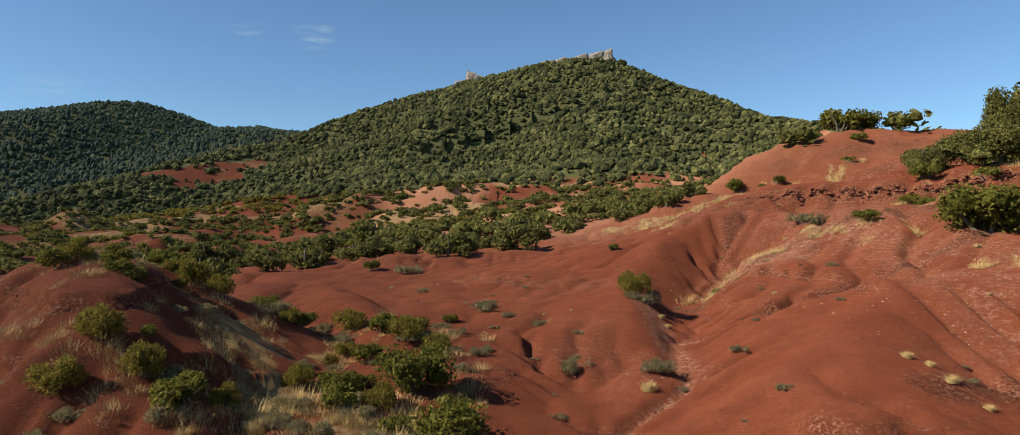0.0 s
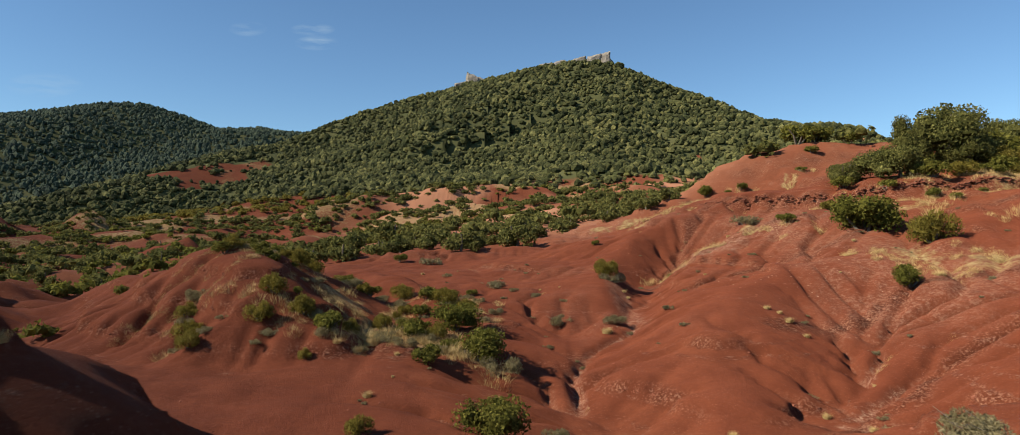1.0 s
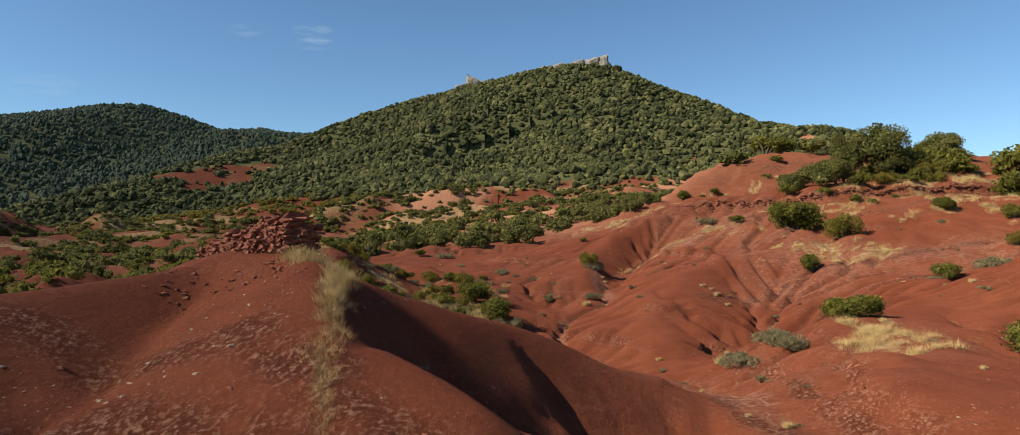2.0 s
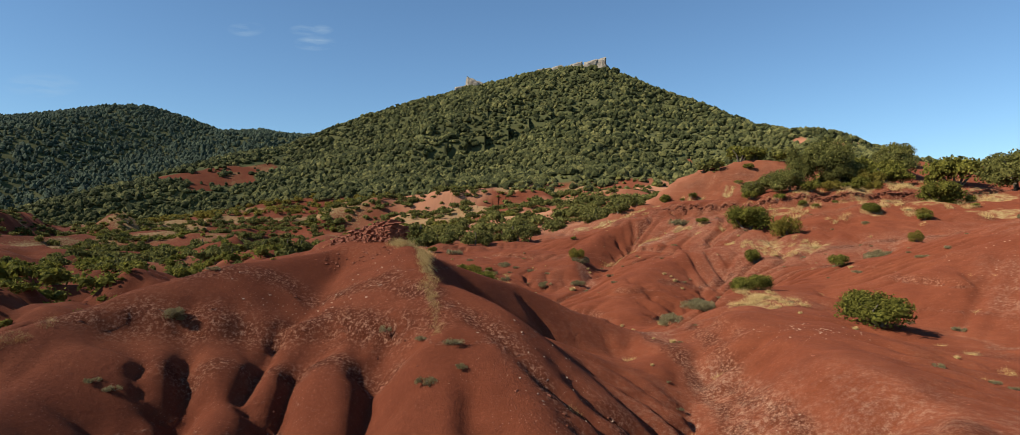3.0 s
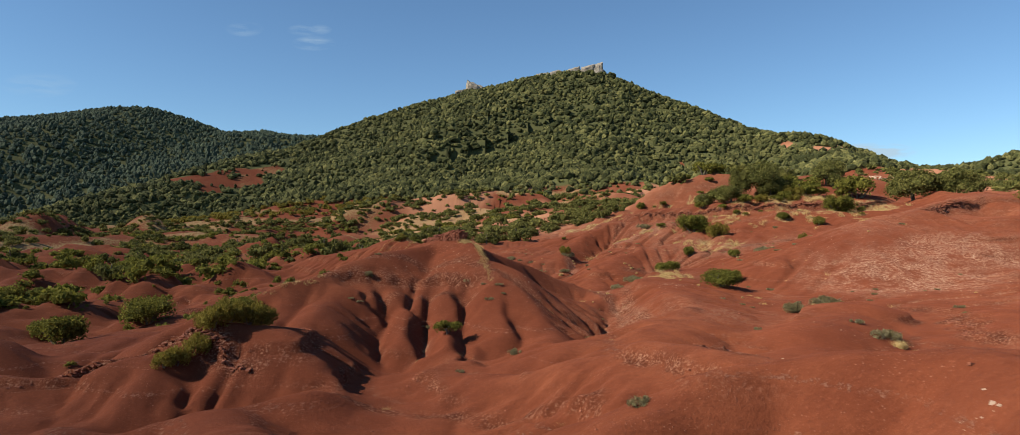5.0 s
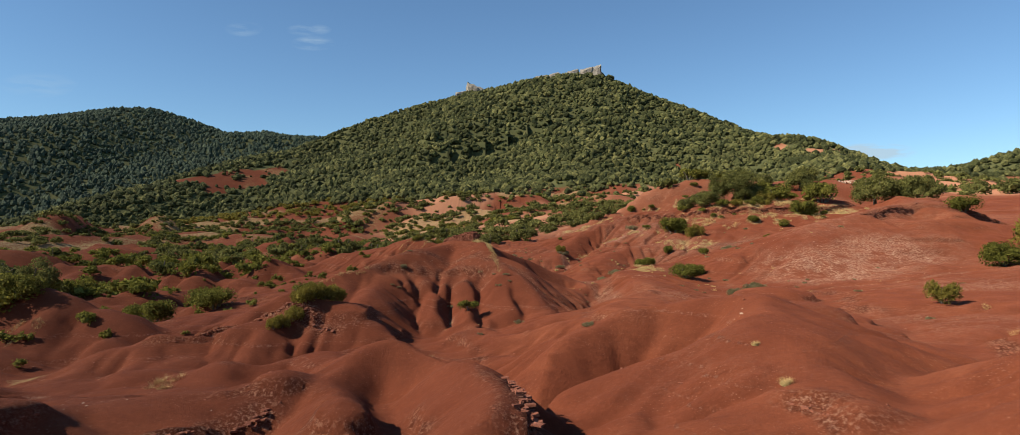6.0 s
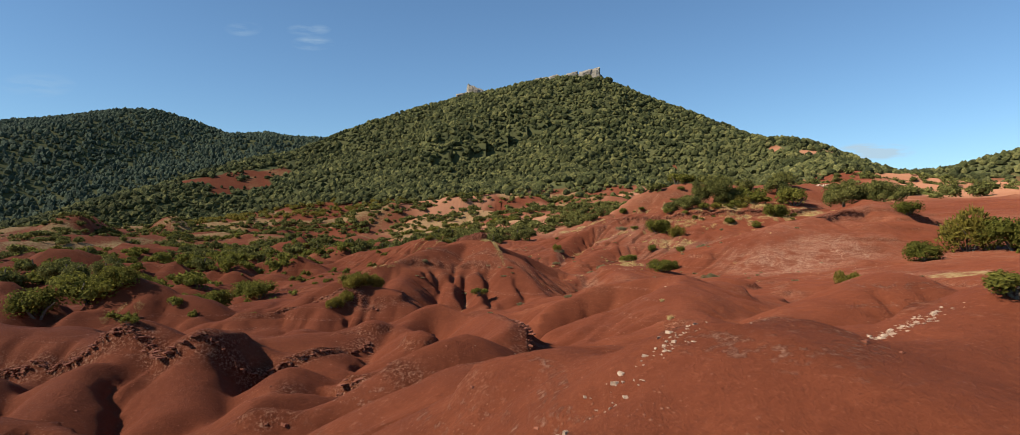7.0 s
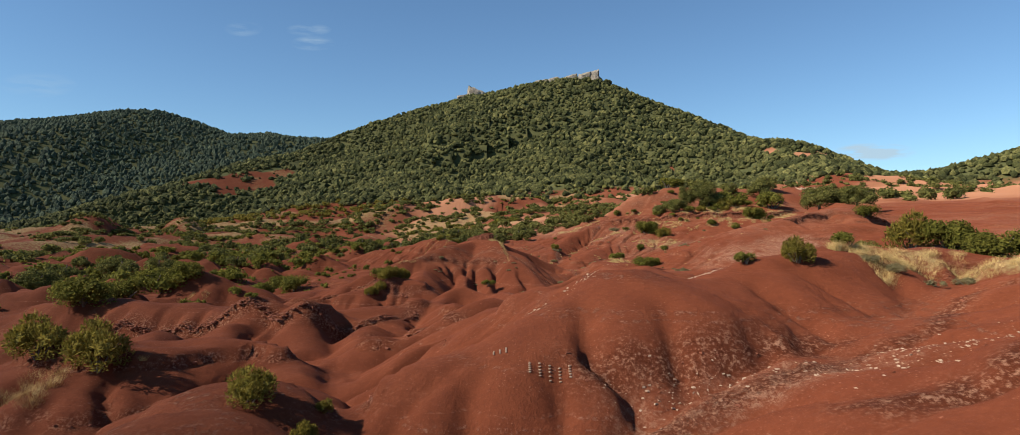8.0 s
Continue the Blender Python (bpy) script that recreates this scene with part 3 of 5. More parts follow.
def eroded(x0, x1, y0, y1, cell=0.32, rounds=9):
    """Rain running off the near ground: how deep it has cut, and where it gathers."""
    xs, ys = np.arange(x0, x1, cell), np.arange(y0, y1, cell)
    X, Y = np.meshgrid(xs, ys)
    first = land(X, Y)
    z = first + 0.03 * fractal(X, Y, 1.6, 3, 121)
    ny, nx = z.shape
    index = np.arange(ny * nx).reshape(ny, nx)
    for _ in range(rounds):
        wide = np.pad(z, 1, mode="edge")
        best, target = np.zeros_like(z), index.copy()
        for dy in (-1, 0, 1):
            for dx in (-1, 0, 1):
                if dx or dy:
                    fall = (z - wide[1 + dy:1 + dy + ny, 1 + dx:1 + dx + nx]) / (cell * math.hypot(dx, dy))
                    there = np.clip(index // nx + dy, 0, ny - 1) * nx + np.clip(index % nx + dx, 0, nx - 1)
                    target = np.where(fall > best, there, target)
                    best = np.maximum(best, fall)
        goal, water = target.ravel().tolist(), [1.0] * (ny * nx)
        for i in np.argsort(-z, axis=None, kind="stable").tolist():
            if goal[i] != i:
                water[goal[i]] += water[i]
        flow = np.array(water).reshape(ny, nx) * cell * cell
        z = z - np.minimum(0.055 * np.sqrt(np.maximum(flow - 0.5, 0)) * np.minimum(best, 1.0), 0.11)
        lowest = np.min([np.pad(z, 1, mode="edge")[1 + dy:1 + dy + ny, 1 + dx:1 + dx + nx] for dy in (-1, 0, 1) for dx in (-1, 0, 1) if dx or dy], axis=0)
        z = np.where(z < lowest, lowest + 0.005, z)
        wide = np.pad(z, 1, mode="edge")
        z = z + 0.10 * (0.25 * (wide[:-2, 1:-1] + wide[2:, 1:-1] + wide[1:-1, :-2] + wide[1:-1, 2:]) - z)
    edge = np.minimum(np.minimum(step(x0, x0 + 6, X), step(x1, x1 - 6, X)), np.minimum(step(y0, y0 + 2, Y), step(y1, y1 - 6, Y)))
    edge = edge * (1 - 0.35 * step(9, 6, np.hypot(X + 7, Y + 15))) * (0.15 + 0.85 * step(1.6, 4.0, np.hypot(X + 4.6, Y + 8.4)))
    return xs, ys, np.clip(z - first, -0.75, 0.15) * edge, np.clip(flow / 60, 0, 1) * edge


RX, RY, CUT, WASH = eroded(-62, 46, -82, 64)


def sampled(field, x, y):
    """A field of the eroded ground at any places, nought outside it."""
    u, v = (x - RX[0]) / (RX[1] - RX[0]), (y - RY[0]) / (RY[1] - RY[0])
    inside = (u >= 0) & (v >= 0) & (u < len(RX) - 1) & (v < len(RY) - 1)
    u, v = np.where(inside, u, 0), np.where(inside, v, 0)
    i, j = u.astype(int), v.astype(int)
    u, v = u - i, v - j
    return np.where(inside, (field[j, i] * (1 - u) + field[j, i + 1] * u) * (1 - v) + (field[j + 1, i] * (1 - u) + field[j + 1, i + 1] * u) * v, 0)


GZ = land(GX, GY) + sampled(CUT, GX, GY)


def wooded(x, y, z):
    """How far the ground is under woods and scrub, but for some bare red scars (x, y, radius)."""
    bare = 0
    for px, py, r in [(-240, 565, 17), (-222, 580, 18), (-258, 545, 14), (78, 345, 14), (70, 330, 12), (185, 400, 11), (200, 430, 12), (205, 385, 9), (-250, 525, 16), (-272, 520, 15), (-232, 540, 20), (-246, 505, 12), (225, 400, 10), (235, 420, 12), (120, 420, 6), (160, 470, 5)]:
        bare = np.maximum(bare, 1 - step(0.6 * r, r, np.hypot(x - px + 8 * grain(x, y, 14, 97), y - py)))
    return (1 - bare) * np.maximum(step(18, 36, z + 8 * fractal(x, y, 60, 3, 91)) * step(235, 320, y), step(330, 390, y + 30 * fractal(x, y, 60, 3, 92)))


def rubble_cover(x, y):
    """Where pale rubble is washed out (x, y, half lengths)."""
    out = 0.45 * step(0.0, 0.7, fractal(x, y, 9, 3, 41)) * step(-2, 6, x) * step(-55, -30, y) * (1 - step(60, 100, y))
    out = np.maximum(out, 0.9 * step(0.04, 0.5, sampled(WASH, x, y)) * step(-0.3, 0.3, fractal(x, y, 5, 3, 44)))
    ragged = 0.25 * fractal(x, y, 2.5, 3, 43)
    for px, py, hx, hy, most in [(24, -6, 8, 7, 1.0), (30, -3, 7, 5, 1.0), (5.0, -13, 1.0, 6, 0.6), (4.6, -3, 1.0, 6, 0.6), (14, 33, 6, 4, 0.8), (2, -68.3, 4, 1.0, 0.5), (5.5, 24, 0.8, 6, 0.6)]:
        out = np.maximum(out, most - most * step(0.35, 1.0, np.hypot((x - px) / hx, (y - py) / hy) + ragged))
    return out


def dry_cover(x, y):
    """Where dry grass hides the soil: the valley floor and some patches (x, y, radius)."""
    ragged = 0.35 * fractal(x, y, 2.2, 3, 47)
    out = 0.53 * step(60, 130, y) * step(-0.25, 0.3, fractal(x, y, 34, 3, 95)) * (1 - step(30, 80, x))
    for px, py, r in [(20, 24, 3.6), (22, 21, 3.0), (10.2, 0, 1.8), (9.4, -1.8, 1.6), (9.5, -60, 1.8), (10.5, -61.5, 1.8), (30, -22, 4), (33, 37, 4.5), (28, 38, 3.5), (39, 37, 4.5), (-3, 14.8, 2.2), (-8, 20, 3), (13, 47, 3), (16, 51, 3), (10, 43, 2), (24, 31, 2.2), (21, 34, 2), (30, 27, 2.5), (36, 30, 4), (40, 26, 4), (44, 33, 5), (20, 60, 3), (28, 58, 2.5), (-5.5, 17, 2.5), (-1, 14, 1.5), (9, 58.5, 3), (12, 58, 3.5), (16, 58, 3), (-25, -27, 2.5), (15.5, 35, 1.4)]:
        out = np.maximum(out, 0.52 * (1 - step(0.2 * r, r, np.hypot(x - px, y - py) + r * ragged)))
    return out


def seam(out, x, y, line, wide):
    d, _, _, _ = along(x, y, [(px, py, 0.0) for px, py in line])
    return np.maximum(out, np.exp(-(d / wide) ** 2))


def crumb_cover(x, y):
    """Where the beds crumble: along the ledges and where hard beds cross the slopes."""
    _, _, ex, ey = bend(x, y)
    out = 0 * x
    for line, drop, reach in SCARPS:
        out = near_only(seam, out, ex, ey, line, 2.0, 0.45)
    for line in BANDS:
        out = near_only(seam, out, ex, ey, line, 3.0, 0.28 + 0.005 * min(max(line[0][1] + 20, 0), 60))
    tread, hard = beds(x, y, GZ)
    return np.maximum(out, 0.8 * hard * step(0.30, 0.12, np.abs(tread - 0.1)))


def pale_cover(x, y):
    """Where the soil is weathered to a paler red."""
    return step(45, 95, y) * step(-70, -30, x) * step(-0.35, 0.3, fractal(x, y, 26, 3, 45))


MASKS = {
    "pale": pale_cover(GX, GY),
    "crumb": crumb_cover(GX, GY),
    "wood": wooded(GX, GY, GZ),
    "dry": dry_cover(GX, GY),
    "rubble": rubble_cover(GX, GY),
}
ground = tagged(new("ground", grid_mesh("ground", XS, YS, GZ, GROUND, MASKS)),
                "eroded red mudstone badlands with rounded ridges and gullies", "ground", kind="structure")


def lie(x, y):
    """Height of the ground sheet at many places at once."""
    i = np.clip(np.searchsorted(XS, x) - 1, 0, len(XS) - 2)
    j = np.clip(np.searchsorted(YS, y) - 1, 0, len(YS) - 2)
    u, v = (x - XS[i]) / (XS[i + 1] - XS[i]), (y - YS[j]) / (YS[j + 1] - YS[j])
    return (GZ[j, i] * (1 - u) + GZ[j, i + 1] * u) * (1 - v) + (GZ[j + 1, i] * (1 - u) + GZ[j + 1, i + 1] * u) * v


def height(x, y):
    return float(lie(np.array([float(x)]), np.array([float(y)]))[0])


# ---- far woods ----
def blobs(count, seed, fine=2, rough=1.0):
    """Lumpy crown shapes of unit size, as vertex and face arrays."""
    rng = np.random.default_rng(seed)
    out = []
    for _ in range(count):
        bm = bmesh.new()
        bmesh.ops.create_icosphere(bm, subdivisions=fine, radius=1.0)
        o = Vector(rng.uniform(-50, 50, 3))
        for v in bm.verts:
            n = v.co.normalized()
            v.co = n * (0.92 + rough * (0.42 * noise.noise(n * 1.6 + o) + 0.50 * noise.noise(n * 4.3 + o)))
            v.co.z = v.co.z if v.co.z > -0.3 else -0.3 + 0.2 * (v.co.z + 0.3)
        bm.verts.ensure_lookup_table()
        out.append((np.array([v.co[:] for v in bm.verts]), np.array([[v.index for v in f.verts] for f in bm.faces])))
        bm.free()
    return out


FAR_BLOBS = blobs(8, 4, 1)
FAR_CROWNS = blobs(10, 7, 1, 0.9)


def woodland(name, x, y, sizes, material, label, seed, shapes, tall=0.95):
    rng = np.random.default_rng(seed)
    z = lie(x, y)
    vs, fs, base = [], [], 0
    for i in range(len(x)):
        v, f = shapes[rng.integers(len(shapes))]
        a = rng.uniform(0, 6.283)
        s = sizes[i] * rng.uniform(0.8, 1.25, 3) * (1, 1, tall)
        c, sn = math.cos(a), math.sin(a)
        p = v * s
        vs.append(np.stack([p[:, 0] * c - p[:, 1] * sn + x[i], p[:, 0] * sn + p[:, 1] * c + y[i], p[:, 2] + z[i] + 0.5 * sizes[i]], -1))
        fs.append(f + base)
        base += len(v)
    co, tri = np.concatenate(vs).astype(np.float32), np.concatenate(fs).astype(np.int32)
    me = bpy.data.meshes.new(name)
    me.vertices.add(len(co))
    me.vertices.foreach_set("co", co.ravel())
    me.loops.add(tri.size)
    me.loops.foreach_set("vertex_index", tri.ravel())
    me.polygons.add(len(tri))
    me.polygons.foreach_set("loop_start", np.arange(0, tri.size, 3, dtype=np.int32))
    me.polygons.foreach_set("use_smooth", np.zeros(len(tri), dtype=bool))
    me.materials.append(material)
    me.update(calc_edges=True)
    return tagged(new(name, me), label, "woodland", kind="stuff")


def scatter(n, x0, x1, y0, y1, keep, seed):
    rng = np.random.default_rng(seed)
    x, y = rng.uniform(x0, x1, n), rng.uniform(y0, y1, n)
    ok = keep(x, y, lie(x, y)) > rng.uniform(0, 1, n)
    return x[ok], y[ok]


def clearings(x, y):
    """Thins the woods into uneven stands with small gaps of rock and grass."""
    return step(-0.85, -0.35, fractal(x, y, 45, 3, 51)) * step(-0.75, -0.25, fractal(x, y, 11, 2, 53))


wx_, wy_ = scatter(40000, -420, 460, 440, 860, lambda x, y, z: wooded(x, y, z) * clearings(x, y), 7)
size_ = 0.8 + 2.4 * np.random.default_rng(8).uniform(0, 1, len(wx_)) ** 1.6
woodland("summit_wood", wx_, wy_, size_, WOODLAND, "dense dark green evergreen oak wood up to the summit", 10, FAR_CROWNS)
wx_, wy_ = scatter(26000, -380, 330, 225, 450, lambda x, y, z: wooded(x, y, z) * (0.35 + 0.65 * clearings(x, y)), 27)
size_ = 0.7 + 2.1 * np.random.default_rng(28).uniform(0, 1, len(wx_)) ** 1.5
woodland("hill_wood", wx_, wy_, size_, WOODLAND, "dense dark green evergreen oak wood on the lower hill", 9, FAR_CROWNS)
# farther wood: its darker, bluer leaves stand in for shade and haze
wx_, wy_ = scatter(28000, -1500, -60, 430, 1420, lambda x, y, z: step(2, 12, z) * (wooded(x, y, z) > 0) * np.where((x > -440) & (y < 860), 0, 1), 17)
woodland("far_wood", wx_, wy_, np.random.default_rng(18).uniform(2.2, 4.2, len(wx_)), FAR_WOODLAND, "wood on the farther hill, coloured darker and bluer for shade and haze", 19, FAR_CROWNS, 1.25)


# ---- plants ----
LEAF_GREEN = foliage("shrub_leaves", (0.080, 0.079, 0.014), (0.200, 0.190, 0.034), (0.34, 0.31, 0.068), 5.0)
LEAF_BROOM = foliage("broom_leaves", (0.13, 0.105, 0.018), (0.27, 0.215, 0.040), (0.40, 0.32, 0.080), 5.0)
LEAF_GREY = foliage("scrub_leaves", (0.19, 0.155, 0.075), (0.34, 0.285, 0.15), (0.46, 0.39, 0.235), 7.0)
LEAF_OAK = foliage("oak_leaves", (0.066, 0.070, 0.020), (0.185, 0.180, 0.050), (0.33, 0.30, 0.095), 3.0)


def straw_material():
    m = Nodes("dry_grass")
    per = m.n.new("ShaderNodeNewGeometry").outputs["Random Per Island"]
    c = m.ramp(per, (0.0, (0.28, 0.175, 0.06)), (0.5, (0.48, 0.335, 0.13)), (1.0, (0.62, 0.47, 0.22)))
    return m.finish(c, 0.7, None, spec=0.2)


def bark_material():
    m = Nodes("bark")
    c = m.ramp(m.noise(9, 5, 0.7, stretch=(1, 1, 0.3)), (0.3, (0.07, 0.052, 0.038)), (0.7, (0.20, 0.165, 0.125)))
    return m.finish(c, 0.9, m.noise(20, 5, 0.7, stretch=(1, 1, 0.25)), 0.7, 0.03)


STRAW, BARK = straw_material(), bark_material()


def mesh_from(name, co, faces, material, smooth=False):
    me = bpy.data.meshes.new(name)
    me.from_pydata(np.asarray(co, dtype=float).tolist(), [], [list(map(int, f)) for f in faces])
    me.materials.append(material)
    me.polygons.foreach_set("use_smooth", np.full(len(me.polygons), smooth))
    me.update()
    return me


def unit(v):
    return v / np.maximum(np.linalg.norm(v, axis=-1, keepdims=True), 1e-6)


def leaf_cloud(rng, lobes, count, size, slim=0.55, upward=0.0, core=0.80, inside=None):
    """Leaves all over a heap of lobes (x, y, z, rx, ry, rz), with a dense inside."""
    lobes = np.array(lobes, dtype=float)
    pick = rng.choice(len(lobes), count, p=lobes[:, 3] ** 2 / np.sum(lobes[:, 3] ** 2))
    way = unit(rng.normal(size=(count, 3)) + (0, 0, 0.35))
    at = lobes[pick, :3] + way * lobes[pick, 3:] * rng.uniform(0.72, 1.12, (count, 1))
    face = unit(way + 0.75 * rng.normal(size=(count, 3)))
    grow = unit(np.cross(face, rng.normal(size=(count, 3))) + upward * (unit(way) + (0, 0, 1.0)))
    across = unit(np.cross(face, grow))
    s = size * rng.uniform(0.6, 1.4, (count, 1))
    a, b = grow * s, across * s * slim
    co = np.stack([at - a, at + b, at + a, at - b], 1).reshape(-1, 3)
    faces = np.arange(count * 4).reshape(-1, 4).tolist()
    base = len(co)
    parts = [co]
    if core:
        for i, lobe in enumerate(lobes):
            v, f = (inside or FAR_BLOBS)[i % 8]
            parts.append(v * lobe[3:] * core + lobe[:3])
            faces += (f + base).tolist()
            base += len(v)
    co = np.concatenate(parts)
    co[:, 2] = np.maximum(co[:, 2], 0.0)
    return co, faces


def tube(path, r0, r1, sides=6):
    """A tapered limb along path."""
    co, faces = [], []
    path = [Vector(p) for p in path]
    for i, p in enumerate(path):
        d = (path[min(i + 1, len(path) - 1)] - path[max(i - 1, 0)]).normalized()
        u = d.orthogonal().normalized()
        w = d.cross(u)
        r = r0 + (r1 - r0) * i / (len(path) - 1)
        co += [p + r * (math.cos(6.2832 * k / sides) * u + math.sin(6.2832 * k / sides) * w) for k in range(sides)]
    for i in range(len(path) - 1):
        for k in range(sides):
            a, b = i * sides + k, i * sides + (k + 1) % sides
            faces.append([a, b, b + sides, a + sides])
    return [c[:] for c in co], faces


def heap(rng, count, spread_, low, high, r0, r1, flat=0.85):
    out = []
    for _ in range(count):
        a, d = rng.uniform(0, 6.283), spread_ * math.sqrt(rng.uniform(0, 1))
        r = rng.uniform(r0, r1)
        z = low + (high - low) * rng.uniform(0, 1) * (1 - 0.55 * d / spread_)
        out.append((d * math.cos(a), d * math.sin(a), z, r, r * rng.uniform(0.8, 1.2), r * flat))
    return out


def plant(name, crown, material, stems, label, category, group):
    root = tagged(new(name), label, category, group)
    new("crown", mesh_from("crown", *crown, material)).parent = root
    for key, (co, faces) in stems:
        new(key, mesh_from(key, co, faces, BARK, True)).parent = root
    return root


def limbs(rng, count, reach, up, r0):
    out = []
    for i in range(count):
        a = 6.283 * (i + rng.uniform(0, 0.7)) / count
        tip = Vector((reach * math.cos(a), reach * math.sin(a), up * rng.uniform(0.7, 1.1)))
        mid = tip * 0.5 + Vector((0.1 * rng.normal(), 0.1 * rng.normal(), 0.12 * up))
        out.append(("stem", tube([(0.03 * math.cos(a), 0.03 * math.sin(a), -0.12), mid, tip], r0, r0 * 0.3, 5)))
    return out


def make_shrub(seed, label, material=None, leaf=0.043, count=2600):
    rng = np.random.default_rng(seed)
    lobes = heap(rng, 9 if count > 1000 else 6, 0.62, 0.28, 0.85, 0.30, 0.48)
    return plant("shrub", leaf_cloud(rng, lobes, count, leaf), material or LEAF_GREEN, limbs(rng, 4, 0.5, 0.6, 0.05), label, "shrub", "shrubs on the red ground")


def make_broom(seed, label):
    rng = np.random.default_rng(seed)
    lobes = heap(rng, 7, 0.6, 0.35, 0.85, 0.28, 0.42, 1.15)
    return plant("broom_bush", leaf_cloud(rng, lobes, 2000, 0.09, 0.22, 0.9, 0.62), LEAF_BROOM, limbs(rng, 6, 0.6, 0.8, 0.03), label, "shrub", "broom bushes on the red ground")


def make_scrub(seed, label, count=1400, leaf=0.062):
    rng = np.random.default_rng(seed)
    lobes = heap(rng, 7, 0.7, 0.12, 0.4, 0.22, 0.36, 0.8)
    return plant("grey_scrub", leaf_cloud(rng, lobes, count, leaf, 0.25, 0.7, 0.55), LEAF_GREY, limbs(rng, 5, 0.75, 0.5, 0.02), label, "scrub", "grey scrub tufts")


def make_oak(seed, label, height_=1.0, leaves=4500, leaf=0.038, lumps=15, low=0.22, arms=6):
    rng = np.random.default_rng(seed)
    lobes = heap(rng, lumps, 0.72, low, 1.15 * height_, 0.24, 0.42, 0.85)
    stems = []
    stems.append(("trunk", tube([(0, 0, -0.2), (0.03, 0.02, 0.25), (-0.04, 0.03, 0.6), (0.02, 0, 0.95 * height_)], 0.075, 0.03, 7)))
    for i in range(arms):
        a = 6.283 * i / 6 + rng.uniform(0, 0.6)
        stems.append(("limb", tube([(0, 0, 0.2 + 0.06 * i), (0.25 * math.cos(a), 0.25 * math.sin(a), 0.5 + 0.05 * i), (0.6 * math.cos(a), 0.6 * math.sin(a), 0.7 + 0.06 * i)], 0.04, 0.012, 5)))
    return plant("holm_oak", leaf_cloud(rng, lobes, leaves, leaf, 0.6, 0.0, 0.78), LEAF_OAK, stems, label, "tree", "evergreen oaks")


def make_grass(seed, label):
    rng = np.random.default_rng(seed)
    n = 800
    a, d = rng.uniform(0, 6.283, n), 0.55 * np.sqrt(rng.uniform(0, 1, n))
    foot = np.stack([d * np.cos(a), d * np.sin(a), np.full(n, -0.05)], -1)
    lean = rng.normal(0, 0.25, (n, 2)) + 0.40 * np.stack([np.cos(a), np.sin(a)], -1) * d[:, None] / 0.55
    tall = rng.uniform(0.45, 1.1, n) * (1 - 0.45 * d)
    tip = foot + np.stack([lean[:, 0] * tall, lean[:, 1] * tall, tall], -1)
    w = 0.009 * np.stack([-np.sin(a), np.cos(a), 0 * a], -1)
    co = np.stack([foot - w, foot + w, tip], 1).reshape(-1, 3)
    ob = new("grass_tuft", mesh_from("grass_tuft", co, np.arange(n * 3).reshape(-1, 3).tolist(), STRAW))
    return tagged(ob, label, "grass", "tufts of dry grass")


SHRUBS = [make_shrub(101 + i, "dense green evergreen shrub rooted in bare red soil") for i in range(4)]
BROOMS = [make_broom(131 + i, "yellow-green broom bush with thin upright twigs on red soil") for i in range(3)]
SCRUBS = [make_scrub(161 + i, "low grey-green scrub tuft with woody twigs on red soil") for i in range(3)]
GRASSES = [make_grass(191 + i, "tuft of straw-coloured dry grass on red soil") for i in range(3)]
OAKS = [make_oak(211 + i, "dark green holm oak with a rounded uneven crown") for i in range(3)]
SMALL_OAKS = [make_oak(221 + i, "dark green holm oak in a thicket", 0.95, 700, 0.09, 6, 0.2, 0) for i in range(4)]
TREES_OPEN = [make_oak(231 + i, "open evergreen oak with bare limbs showing", 1.15, 6500, 0.031, 15, 0.45) for i in range(2)]
LITTLE_SHRUBS = [make_shrub(241 + i, "small green evergreen shrub rooted in bare red soil", None, 0.075, 800) for i in range(3)]
LITTLE_SCRUBS = [make_scrub(251 + i, "little grey-green scrub cushion on red soil", 500, 0.09) for i in range(3)]
used_first = set()
place_rng = np.random.default_rng(77)


def put(kinds, x, y, r, tall=1.0, sink=0.04):
    """A plant of radius r on the ground at (x, y)."""
    kinds = LITTLE_SHRUBS if kinds is SHRUBS and (r < 0.7 or y > 34) else LITTLE_SCRUBS if kinds is SCRUBS and (r < 0.4 or y > 30) else kinds
    k = int(place_rng.integers(len(kinds)))
    src = kinds[k]
    m = pose(x, y, height(x, y) - sink * r, 0, 0, float(place_rng.uniform(0, 360))) @ Matrix.Diagonal((r, r, r * tall, 1))
    if src.name not in used_first:
        used_first.add(src.name)
        src.matrix_basis = m
        return src
    keep, src.scale = src.scale.copy(), (1, 1, 1)
    ob = copy_thing(src, m)
    src.scale = keep
    return ob


small_tufts = []


def put_grass(x, y, r):
    """A patch of dry grass: one tuft, or several small ones where it is wide."""
    if r < 0.45:
        return put(GRASSES, x, y, r, 0.9)
    for _ in range(int(4 + 9 * r)):
        a, d = place_rng.uniform(0, 6.283), r * 1.2 * math.sqrt(place_rng.uniform(0, 1))
        small_tufts.append((x + d * math.cos(a), y + d * math.sin(a), place_rng.uniform(0.22, 0.42), place_rng.uniform(0.7, 1.1)))


